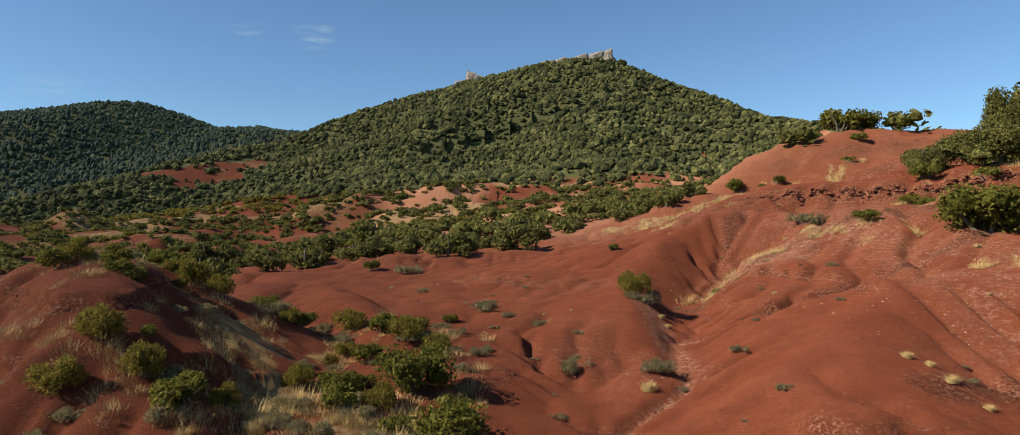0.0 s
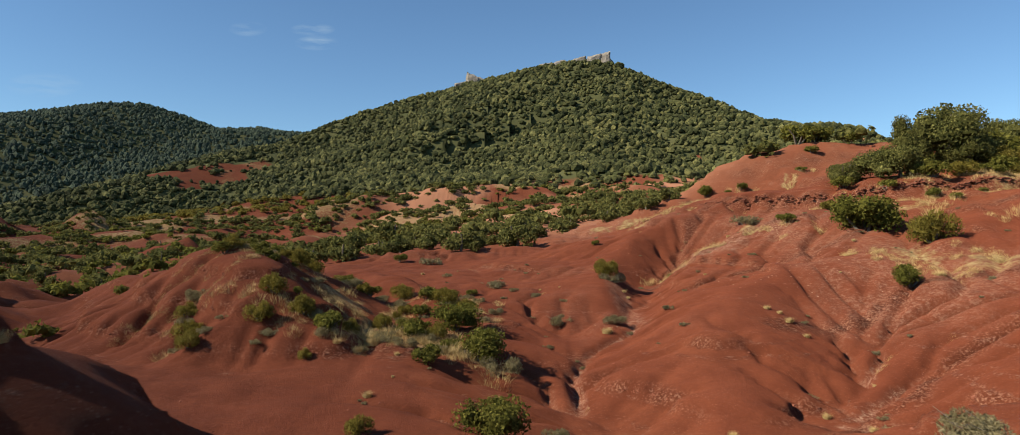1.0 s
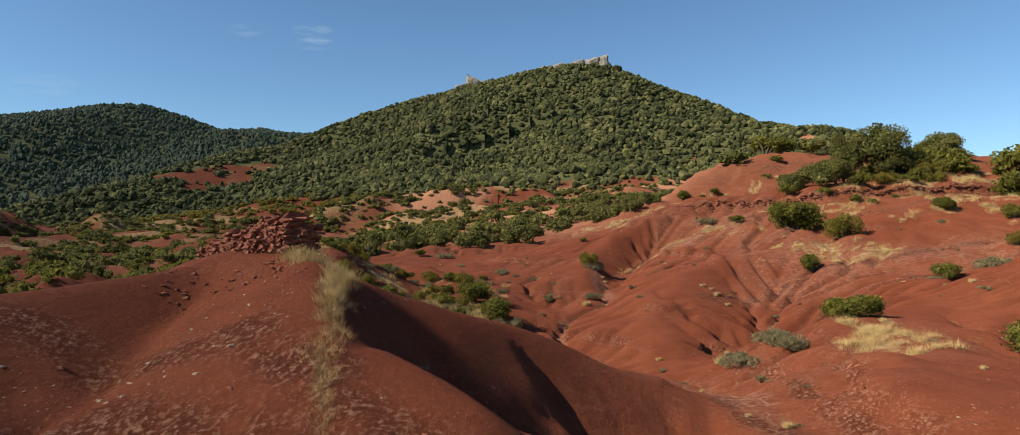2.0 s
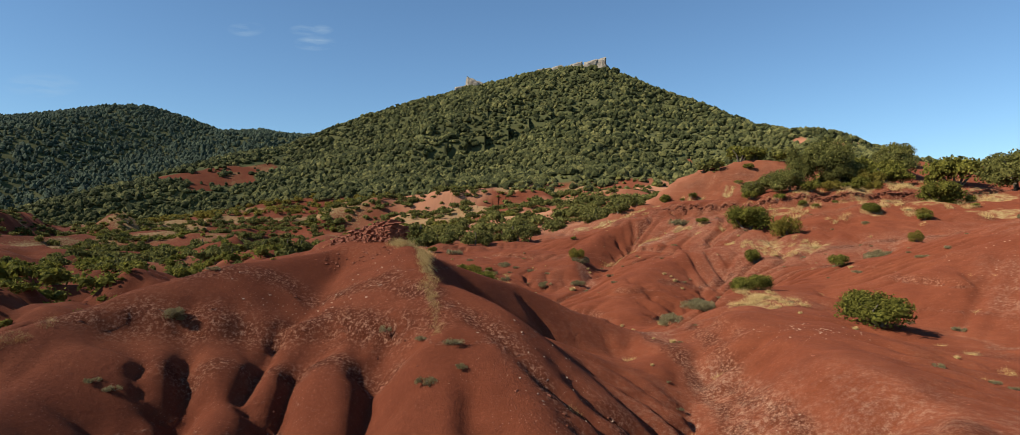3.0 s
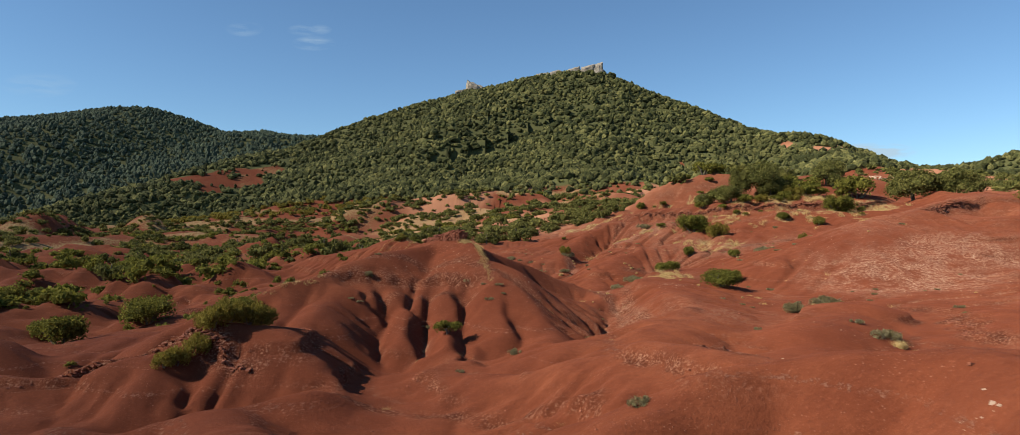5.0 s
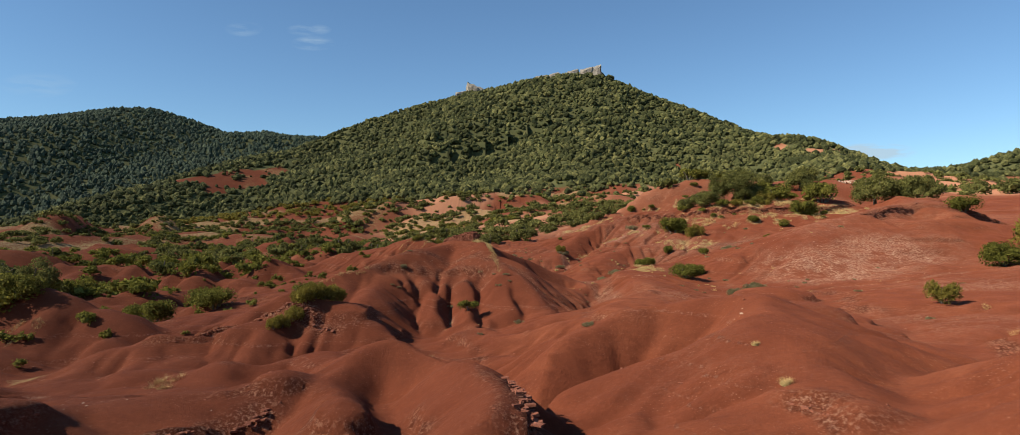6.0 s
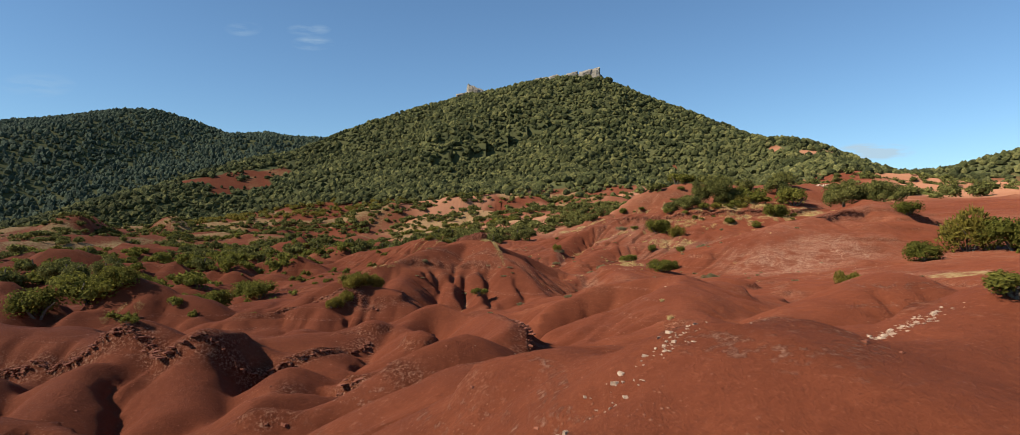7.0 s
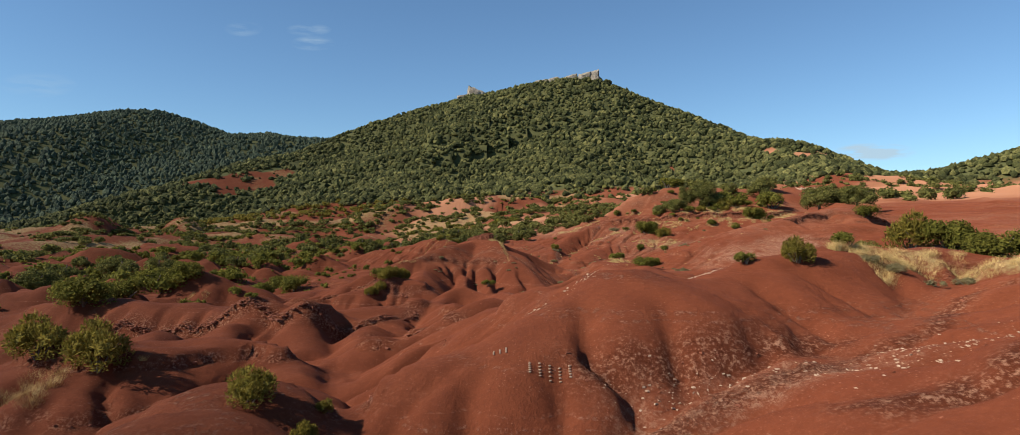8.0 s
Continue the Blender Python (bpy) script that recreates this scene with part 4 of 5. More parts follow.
# oaks round the first knolls
for x, y, r in [(27.6, 38.0, 2.00), (33.0, 38.6, 1.80), (34.5, 41.0, 2.80), (38.0, 42.0, 2.20), (24.5, 40.0, 1.60), (55.0, 44.0, 4.00), (59.0, 42.0, 3.00), (64.0, 48.0, 3.60), (68.0, 62.0, 3.20), (-49.0, 9.0, 2.60), (48.0, 55.0, 2.60), (52.0, 62.0, 2.80), (43.0, 58.0, 2.20)]:
    put(OAKS, x, y, r, 1.05)
# oaks round the capped knoll
for x, y, r in [(-58.0, 0.0, 3.20), (-50.0, 4.0, 2.60), (-44.0, 1.0, 2.20)]:
    put(OAKS, x, y, r, 1.05)
# shrubs round the first knolls
for x, y, r in [(-1.4, 14.4, 1.25), (-8.4, 15.8, 0.27), (-12.6, 25.1, 0.72), (-13.8, 25.2, 0.55), (-7.1, 23.0, 0.50), (-8.0, 25.7, 0.43), (-4.7, 17.6, 0.34), (-2.3, 25.9, 0.31), (6.0, 39.0, 0.34), (-9.0, 43.7, 0.63), (22.6, 36.4, 0.61), (23.7, 59.9, 0.72), (20.6, 61.9, 1.19), (31.9, 61.8, 0.74), (17.2, 19.5, 0.88), (19.9, 28.2, 1.96), (29.9, 27.1, 0.64), (18.1, 8.8, 0.62), (37.9, 30.4, 1.96), (29.8, 27.3, 0.66), (32.7, 24.5, 0.55), (30.2, 27.3, 0.74), (-48.9, 8.6, 2.96), (-46.5, 11.0, 2.38), (43.4, 36.7, 2.73), (37.5, 51.1, 2.76), (37.6, 41.1, 2.88), (45.3, 9.8, 1.67)]:
    put(SHRUBS, x, y, 1.15 * r, 1.0)
# shrubs round the first knolls
for x, y, r in [(32.0, 65.5, 2.30), (34.0, 65.8, 1.90), (28.5, 64.5, 1.10), (37.0, 64.0, 1.20)]:
    put(SHRUBS, x, y, 1.15 * r, 1.0)
# shrubs round the capped knoll
for x, y, r in [(-0.7, 6.0, 0.93), (10.4, 2.3, 0.65), (12.3, -5.8, 1.16), (-4.3, -18.6, 0.57), (-14.2, -17.7, 0.97), (-31.0, 5.9, 2.02), (-28.1, -9.3, 1.61), (11.0, 2.1, 0.70), (14.2, -1.0, 1.10), (-31.0, -5.5, 1.44), (-27.2, -1.0, 1.70), (-26.7, -19.9, 0.58), (34.5, -10.2, 1.67), (43.2, -10.1, 3.02), (-35.5, -21.5, 1.96), (-33.2, -19.5, 2.32), (-31.1, -19.1, 1.46)]:
    put(SHRUBS, x, y, 1.15 * r, 1.0)
# shrubs round the last ridges
for x, y, r in [(3.5, -62.2, 0.30), (7.3, -59.9, 0.43), (-25.9, -42.6, 1.39), (-15.2, -46.7, 0.29), (-25.6, -43.0, 1.51), (12.8, -58.6, 1.02)]:
    put(SHRUBS, x, y, 1.15 * r, 1.0)
# brooms round the first knolls
for x, y, r in [(-9.0, 15.0, 0.54), (-9.9, 22.9, 0.55), (-5.6, 17.9, 0.43), (5.1, 27.9, 0.74), (21.8, 25.2, 1.22), (35.8, 40.9, 1.67), (28.2, 18.2, 0.55), (33.0, 24.9, 0.63)]:
    put(BROOMS, x, y, 1.15 * r, 1.1)
# brooms round the capped knoll
for x, y, r in [(-3.6, 4.7, 0.32), (-13.7, -25.7, 0.42), (-13.4, -25.3, 0.5), (-13.0, -24.7, 0.55), (-12.6, -24.2, 0.62), (-12.2, -23.6, 0.66), (-11.7, -23.1, 0.68), (-11.3, -22.6, 0.6), (-12.9, -24.0, 0.5), (-12.1, -23.0, 0.5), (19.9, -25.9, 0.82), (41.8, -5.7, 2.85)]:
    put(BROOMS, x, y, 1.15 * r, 1.1)
# brooms round the last ridges
for x, y, r in [(4.9, -62.1, 0.49), (-16.8, -59.4, 0.89), (-14.6, -60.1, 0.95), (-7.0, -68.7, 0.43), (-6.0, -69.0, 0.24), (-5.9, -68.1, 0.17)]:
    put(BROOMS, x, y, 1.15 * r, 1.1)
# scrubs round the first knolls
for x, y, r in [(-7.4, 14.9, 0.64), (-8.0, 22.9, 0.66), (-12.4, 30.8, 0.59), (-5.6, 22.9, 0.55), (-8.6, 19.3, 0.37), (2.0, 21.8, 0.73), (-0.9, 27.9, 0.67), (-4.2, 32.8, 0.39), (-6.4, 43.4, 0.94), (-0.1, 26.0, 0.31), (1.1, 24.9, 0.36), (4.4, 20.5, 0.59), (6.8, 20.1, 0.29), (6.4, 15.9, 0.27), (7.3, 23.2, 0.28), (13.6, 28.6, 0.27), (15.8, 36.0, 1.04), (5.4, 27.5, 0.86), (21.3, 10.5, 0.92), (30.6, 10.9, 0.55)]:
    put(SCRUBS, x, y, 1.15 * r, 1.0)
# scrubs round the capped knoll
for x, y, r in [(0.9, 7.8, 0.52), (1.5, 4.7, 0.68), (7.4, 4.9, 0.36), (8.3, 2.7, 0.68), (8.1, 1.6, 0.81), (6.9, 2.4, 0.56), (6.7, -0.6, 0.32), (8.1, 0.5, 0.61), (6.8, 1.2, 0.63), (-1.3, -5.0, 0.55), (-9.2, -12.7, 0.36), (-9.4, -15.5, 0.18), (-3.8, -12.7, 0.25), (-2.8, -13.6, 0.20), (-2.0, -14.2, 0.23), (-2.5, -15.4, 0.27), (-1.8, -15.0, 0.18), (-9.0, -10.8, 0.20), (-9.1, -12.7, 0.26), (-9.0, -15.5, 0.18), (13.7, -17.4, 0.84), (12.8, -24.1, 0.65), (12.3, -22.7, 0.29), (-1.3, -21.5, 0.36), (13.6, -14.4, 0.87)]:
    put(SCRUBS, x, y, 1.15 * r, 1.0)
# scrubs round the last ridges
for x, y, r in [(0.6, -38.3, 0.26), (8.7, -61.8, 0.30), (7.3, -61.2, 0.36), (8.0, -61.3, 0.36), (9.7, -61.6, 0.35)]:
    put(SCRUBS, x, y, 1.15 * r, 1.0)
# dry grass round the first knolls
for x, y, r in [(-5.1, 13.8, 0.40), (-4.0, 13.7, 0.46), (-3.4, 14.8, 0.50), (-2.4, 13.9, 0.47), (-0.8, 14.6, 0.49), (-5.5, 13.0, 0.31), (-6.1, 12.7, 0.24), (3.9, 19.1, 0.37), (10.1, 17.3, 0.23), (10.5, 17.0, 0.18), (10.6, 16.3, 0.27), (10.9, 15.5, 0.21), (15.5, 33.2, 0.88), (22.3, 22.3, 1.14), (19.8, 20.1, 1.07), (18.5, 21.9, 1.12), (17.7, 24.2, 0.99)]:
    put_grass(x, y, r)
# dry grass round the capped knoll
for x, y, r in [(6.9, 3.8, 0.40), (10.2, 0.5, 0.76), (10.0, -0.7, 0.47), (9.6, -2.0, 0.87), (9.0, -1.4, 0.51), (10.6, -1.3, 0.98), (12.9, -24.7, 0.42), (-29.6, -21.6, 1.10), (-15.7, -32.3, 0.66)]:
    put_grass(x, y, r)
# dry grass round the last ridges
for x, y, r in [(3.4, -45.1, 0.14), (3.2, -47.2, 0.21), (2.4, -50.9, 0.34), (6.8, -60.3, 0.42), (7.9, -60.5, 0.62), (7.4, -61.3, 0.45), (-13.6, -59.5, 0.20), (-16.1, -61.2, 0.63), (-15.8, -60.6, 0.56), (7.7, -60.5, 0.56), (8.9, -60.3, 0.56), (10.3, -60.2, 0.66), (10.7, -61.3, 0.62)]:
    put_grass(x, y, r)

for x, y, r in [(24, 39, 1.0), (29, 36.5, 1.2), (34, 37, 1.3), (37, 38.5, 1.5), (40, 40, 1.2), (26, 37, 0.8), (42, 38, 1.0)]:
    put(SHRUBS, x, y, r)
for x, y, r in [(31, 36.5, 1.2), (35, 36, 1.0), (22.5, 38, 0.8)]:
    put(BROOMS, x, y, r, 0.8)
for x, y, r in [(28, 35.5, 1.6), (33, 35, 1.8), (37, 36.5, 1.6), (23, 37, 1.2)]:
    put_grass(x, y, r)

# grass along the spine of the knoll and its shoulder
for i in range(110):
    f = (i / 109) ** 1.3
    small_tufts.append((-3.35 + 0.95 * f + place_rng.normal(0, 0.10 - 0.05 * f), -9.1 - 4.6 * f, place_rng.uniform(0.09, 0.24) * (1.2 - 0.7 * f), 1.1))
for i in range(26):
    small_tufts.append((-4.0 + place_rng.normal(0, 0.22), -8.3 + place_rng.normal(0, 0.3), place_rng.uniform(0.2, 0.4), 1.1))
for i in range(16):
    f = i / 15
    small_tufts.append((-11.3 - 3.4 * f + place_rng.normal(0, 0.15), -14.2 - 2.8 * f + place_rng.normal(0, 0.15), place_rng.uniform(0.15, 0.3), 0.9))

# rows of dry tufts along the beds of the first knoll
for ax, ay, bx, by in [(-14.5, 16.6, -9.4, 20.4), (-14.2, 18.0, -9.6, 21.6), (-13.8, 19.6, -10.2, 22.6), (-14.8, 15.2, -11.0, 16.6), (-13.0, 21.4, -10.4, 23.8)]:
    for i in range(34):
        f = i / 33
        small_tufts.append((ax + (bx - ax) * f + place_rng.normal(0, 0.12), ay + (by - ay) * f + 0.35 * math.sin(7 * f) + place_rng.normal(0, 0.12), place_rng.uniform(0.12, 0.30), 0.8))
# the overgrown flank of the first knoll
for _ in range(230):
    x, y = place_rng.uniform(-12.5, -0.5), place_rng.uniform(12, 25)
    what = place_rng.uniform()
    if what < 0.62:
        small_tufts.append((x, y, place_rng.uniform(0.2, 0.5), place_rng.uniform(0.7, 1.2)))
    elif what < 0.82:
        put(SCRUBS, x, y, place_rng.uniform(0.22, 0.6))
    else:
        put(SHRUBS if what < 0.90 else BROOMS, x, y, place_rng.uniform(0.3, 0.75))
# low grey tufts where water gathers
for _ in range(1500):
    x, y = place_rng.uniform(-6, 30), place_rng.uniform(-40, 44)
    if 0.03 < float(sampled(WASH, np.array([x]), np.array([y]))[0]) < 0.6 and place_rng.uniform() < 0.5:
        if place_rng.uniform() < 0.45:
            put(SCRUBS, x, y, place_rng.uniform(0.14, 0.34))
        else:
            small_tufts.append((x, y, place_rng.uniform(0.12, 0.34), 0.8))
# straw and bushes on the terraces of the slope
for cx, cy, hx, hy, n in [(13, 47, 4, 3, 22), (24, 32, 5, 3, 26), (33, 28, 6, 4, 30), (40, 33, 6, 6, 40), (33, 37, 8, 3, 40), (11, 33, 3, 3, 16), (24, 58, 7, 2, 24), (-4, 15, 4, 3, 30)]:
    for _ in range(n):
        x, y = cx + hx * place_rng.normal(0, 0.5), cy + hy * place_rng.normal(0, 0.5)
        small_tufts.append((x, y, place_rng.uniform(0.3, 0.8), place_rng.uniform(0.6, 1.0)))
        if place_rng.uniform() < 0.16:
            put(SCRUBS if place_rng.uniform() < 0.5 else SHRUBS, x, y, place_rng.uniform(0.3, 0.8))
# small dry tufts and cushions on the bare slopes
for _ in range(130):
    x, y = place_rng.uniform(-6, 26), place_rng.uniform(-14, 36)
    put(SCRUBS if place_rng.uniform() < 0.6 else GRASSES, x, y, place_rng.uniform(0.08, 0.22))
put(SHRUBS, -2.5, 17.6, 1.15, 1.1)
put(SCRUBS, -0.6, 13.6, 0.9, 1.2)


# dry grass growing in patches, too thick to count
thin_rng = np.random.default_rng(83)
straw_co, straw_faces = [], []
for x, y, r, tall in small_tufts:
    n = 160
    a, d = thin_rng.uniform(0, 6.283, n), 0.75 * r * np.sqrt(thin_rng.uniform(0, 1, n))
    foot = np.stack([d * np.cos(a), d * np.sin(a), np.full(n, -0.04)], -1)
    lean = thin_rng.normal(0, 0.38, (n, 2)) + 0.35 * np.stack([np.cos(a), np.sin(a)], -1)
    up = thin_rng.uniform(0.35, 0.85, n) * tall * r
    tip = foot + np.stack([lean[:, 0] * up, lean[:, 1] * up, up], -1)
    w = 0.011 * r * np.stack([-np.sin(a), np.cos(a), 0 * a], -1)
    blade = np.stack([foot - w, foot + w, tip], 1) + (x, y, 0)
    blade[:, :, 2] += lie(x + foot[:, 0], y + foot[:, 1])[:, None]
    straw_co.append(blade.reshape(-1, 3))
straw_co = np.concatenate(straw_co)
tagged(new("dry_grass", mesh_from("dry_grass", straw_co, np.arange(len(straw_co)).reshape(-1, 3).tolist(), STRAW)), "straw-coloured dry grass growing in patches on red soil", "grass", kind="stuff")

put(TREES_OPEN, 32.6, 40.0, 3.5, 1.05)
put(TREES_OPEN, 29.2, 39.8, 1.9, 1.7)
put(OAKS, 26.8, 39.4, 1.9, 1.0)
put(SHRUBS, 37.2, 38.6, 2.3, 1.0)
put(BROOMS, 35.2, 37.8, 1.7, 0.8)

# thickets of the middle distance: centre, half lengths, how many, usual radius
THICKETS = [
    (-4, 53, 5, 4, 10, 1.5), (1, 60, 5, 4, 8, 1.3), (-10, 56, 7, 5, 10, 1.5), (-17, 52, 7, 5, 12, 1.5), (-16, 66, 8, 6, 10, 2.0),
    (-30, 80, 10, 8, 14, 2.0), (-44, 100, 12, 9, 14, 2.3), (-62, 130, 14, 9, 14, 2.6), (-78, 142, 12, 8, 12, 2.6), (-28, 112, 9, 9, 12, 2.3),
    (6, 72, 6, 5, 9, 1.2), (10, 82, 5, 6, 8, 1.3), (14, 62, 5, 3, 9, 1.1), (20, 98, 7, 6, 9, 1.6),
    (-62, 60, 14, 8, 14, 1.6), (-82, 56, 10, 8, 12, 1.7), (-46, 44, 8, 6, 9, 1.3), (-48, 66, 8, 8, 8, 1.5), (-104, 138, 14, 10, 12, 2.4), (-46, 14, 7, 8, 8, 1.6), (-60, 10, 8, 8, 9, 2.2),
]
for cx, cy, hx, hy, n, r in THICKETS:
    n = int(n * 0.7)
    for _ in range(n):
        a, d = place_rng.uniform(0, 6.283), math.sqrt(place_rng.uniform(0, 1))
        put(SMALL_OAKS, cx + hx * d * math.cos(a), cy + hy * d * math.sin(a), r * place_rng.uniform(0.7, 1.35), place_rng.uniform(0.85, 1.15))


# loose scrub beyond, too many to count
def loose_scrub(name, n, x0, x1, y0, y1, r0, r1, leaves, material, label, seed, keep):
    rng = np.random.default_rng(seed)
    kinds = [leaf_cloud(rng, heap(rng, 4, 0.55, 0.3, 0.75, 0.36, 0.56), leaves, 0.13, inside=FAR_BLOBS) for _ in range(5)]
    x, y = scatter(n, x0, x1, y0, y1, keep, seed + 1)
    z = lie(x, y)
    co, faces, base = [], [], 0
    for i in range(len(x)):
        c, f = kinds[rng.integers(5)]
        a, r = rng.uniform(0, 6.283), rng.uniform(r0, r1)
        turn = np.array([[math.cos(a), math.sin(a), 0], [-math.sin(a), math.cos(a), 0], [0, 0, rng.uniform(0.8, 1.15)]])
        co.append(c @ turn * r + (x[i], y[i], z[i] - 0.05 * r))
        faces += [[k + base for k in q] for q in f]
        base += len(c)
    me = mesh_from(name, np.concatenate(co), faces, material)
    return tagged(new(name, me), label, "scrub", kind="stuff")


def thin_scrub(x, y, z):
    return step(-0.15, 0.25, fractal(x, y, 24, 3, 301)) * np.where((x < -24) & (y < 130), step(6.4, 5.0, z), 1) * (1 - 0.85 * step(-25, 10, x) * step(60, 40, y)) * (1 - 0.7 * step(20, 60, x))


loose_scrub("valley_oaks", 2700, -170, 70, 62, 260, 1.0, 2.7, 95, LEAF_OAK, "scattered dark green evergreen scrub between the red mounds", 311, thin_scrub)
loose_scrub("valley_bushes", 1900, -150, 60, 55, 250, 0.7, 2.0, 90, LEAF_GREEN, "light green bushes between the red mounds", 315, lambda x, y, z: thin_scrub(x + 40, y, z))
loose_scrub("slope_scrub", 420, 40, 200, 70, 260, 1.3, 3.4, 130, LEAF_OAK, "evergreen scrub along the top of the red slope", 321, lambda x, y, z: step(-0.4, 0.1, fractal(x, y, 30, 3, 303)))
loose_scrub("hill_foot_scrub", 1300, -340, 220, 200, 345, 1.2, 2.8, 36, LEAF_OAK, "trees thinning out at the foot of the hill", 331, lambda x, y, z: step(-0.6, 0.0, fractal(x, y, 40, 3, 305)))
loose_scrub("left_scrub", 850, -150, -34, -5, 70, 0.6, 1.9, 120, LEAF_GREEN, "green bushes on the valley floor", 336, lambda x, y, z: step(-0.3, 0.2, fractal(x, y, 16, 3, 309)))
loose_scrub("low_herbs", 420, -60, -18, -30, 70, 0.25, 0.8, 90, LEAF_GREEN, "small green shrubs dotted over the valley floor", 341, lambda x, y, z: step(-0.2, 0.3, fractal(x, y, 11, 3, 307)))

loose_scrub("pale_grove", 150, -190, -60, 285, 335, 1.6, 3.2, 150, LEAF_BROOM, "row of lighter yellow-green trees at the foot of the hill", 351, lambda x, y, z: 1.0 + 0 * x)

# ---- rocks ----
def rock_material(name, dark, light, scale):
    m = Nodes(name)
    c = m.ramp(m.noise(scale, 6, 0.65), (0.3, dark), (0.7, light))
    c = m.mix(m.grey(m.noise(scale * 4, 5, 0.7), 0.5, 0.75), c, dark)
    return m.finish(c, 0.9, m.noise(scale * 6, 6, 0.7), 0.7, 0.4 / scale)


LIMESTONE = rock_material("limestone", (0.19, 0.165, 0.135), (0.46, 0.40, 0.325), 0.22)
MUDSTONE = rock_material("mudstone", (0.17, 0.05, 0.026), (0.34, 0.13, 0.078), 5.0)
PALE_STONE = rock_material("pale_stone", (0.30, 0.19, 0.13), (0.52, 0.39, 0.29), 9.0)


def crag(name, x, y, rocks, label, seed):
    """A bare outcrop of angular, split rocks: across, half width, half depth, height, lean."""
    rng = np.random.default_rng(seed)
    root = tagged(new(name), label, "rock")
    root.matrix_basis = pose(x, y, height(x, y))
    for u, half_w, half_d, tall, lean in rocks:
        bm = bmesh.new()
        bmesh.ops.create_icosphere(bm, subdivisions=4, radius=1.5)
        planes = [(Vector(unit(rng.normal(size=3) * (1, 1, 0.5))), rng.uniform(0.62, 0.95)) for _ in range(16)]
        planes += [(Vector((-0.30 * lean, -0.2, 0.9)).normalized(), 0.62), (Vector((-0.7 * lean, -0.3, 0.65)).normalized(), 0.74), (Vector((0.95 * lean, -0.2, 0.15)).normalized(), 0.66)]
        o = Vector(rng.uniform(-40, 40, 3))
        for v in bm.verts:
            c = v.co.copy()
            for n, d in planes:
                over = c.dot(n) - d
                if over > 0:
                    c -= n * over
            c += 0.10 * Vector((noise.noise(c * 2.2 + o), noise.noise(c * 2.2 - o), noise.noise(c * 3.0 + o)))
            c.x += 0.05 * noise.noise(Vector((c.x * 7, c.y * 7, c.z * 1.5)) + o)
            v.co = Vector((c.x * half_w, c.y * half_d, c.z * tall))
        bm.transform(Matrix.Translation((u, rng.uniform(-0.5, 0.5), height(x + u, y) - height(x, y) + 0.1 * tall)))
        me = bpy.data.meshes.new("rock_face")
        bm.to_mesh(me)
        bm.free()
        me.materials.append(LIMESTONE)
        new("rock_face", me).parent = root
    return root


crag("rock_outcrop", -43, 797, [(-14, 13, 7, 7, 1), (0, 12, 8, 14, -1), (8, 10, 7, 12, -1), (18, 9, 6, 6, -1)], "pale grey limestone crag above the wooded crest", 21)
crag("rock_outcrop", 89, 647, [(4, 9, 6, 12, 1), (-5, 10, 5, 9, 1)], "pale limestone crag on the summit", 22)
crag("rock_outcrop", 70, 653, [(0, 9, 4, 7.5, 1)], "small limestone crag beside the summit", 23)
crag("rock_outcrop", 46, 665, [(6, 10, 4, 7, 1), (-8, 12, 4, 5, 1)], "low limestone ledge on the crest", 24)


def shards(rng, n):
    """Flat broken stones of unit size."""
    out = []
    for _ in range(n):
        k = rng.integers(5, 8)
        a = np.sort(rng.uniform(0, 6.283, k))
        r = rng.uniform(0.6, 1.1, k)
        low = np.stack([r * np.cos(a), r * np.sin(a), np.full(k, -0.35)], -1)
        top = np.stack([0.8 * r * np.cos(a), 0.8 * r * np.sin(a), rng.uniform(0.2, 0.4, k)], -1)
        faces = [[i, (i + 1) % k, (i + 1) % k + k, i + k] for i in range(k)] + [list(range(k, 2 * k))]
        out.append((np.concatenate([low, top]), faces))
    return out


SHARDS = shards(np.random.default_rng(5), 10)


def strew(name, x, y, r0, r1, material, label, seed):
    """Loose stones lying on the ground, one mesh."""
    rng = np.random.default_rng(seed)
    z = lie(x, y)
    co, faces, base = [], [], 0
    for i in range(len(x)):
        c, f = SHARDS[rng.integers(len(SHARDS))]
        a, r = rng.uniform(0, 6.283), r0 + (r1 - r0) * rng.uniform(0, 1) ** 3
        turn = np.array([[math.cos(a), math.sin(a), 0], [-math.sin(a), math.cos(a), rng.normal(0, 0.2)], [rng.normal(0, 0.2), 0, rng.uniform(0.5, 1.0)]])
        co.append(c @ turn * r + (x[i], y[i], z[i] + 0.1 * r))
        faces += [[k + base for k in q] for q in f]
        base += len(c)
    return tagged(new(name, mesh_from(name, np.concatenate(co), faces, material)), label, "stones", kind="stuff")


def spots(places, rng):
    """Points round (x, y, half length along x, half length along y, count)."""
    xs, ys = [], []
    for x, y, hx, hy, n in places:
        xs.append(x + hx * rng.normal(0, 0.5, n))
        ys.append(y + hy * rng.normal(0, 0.5, n))
    return np.concatenate(xs), np.concatenate(ys)


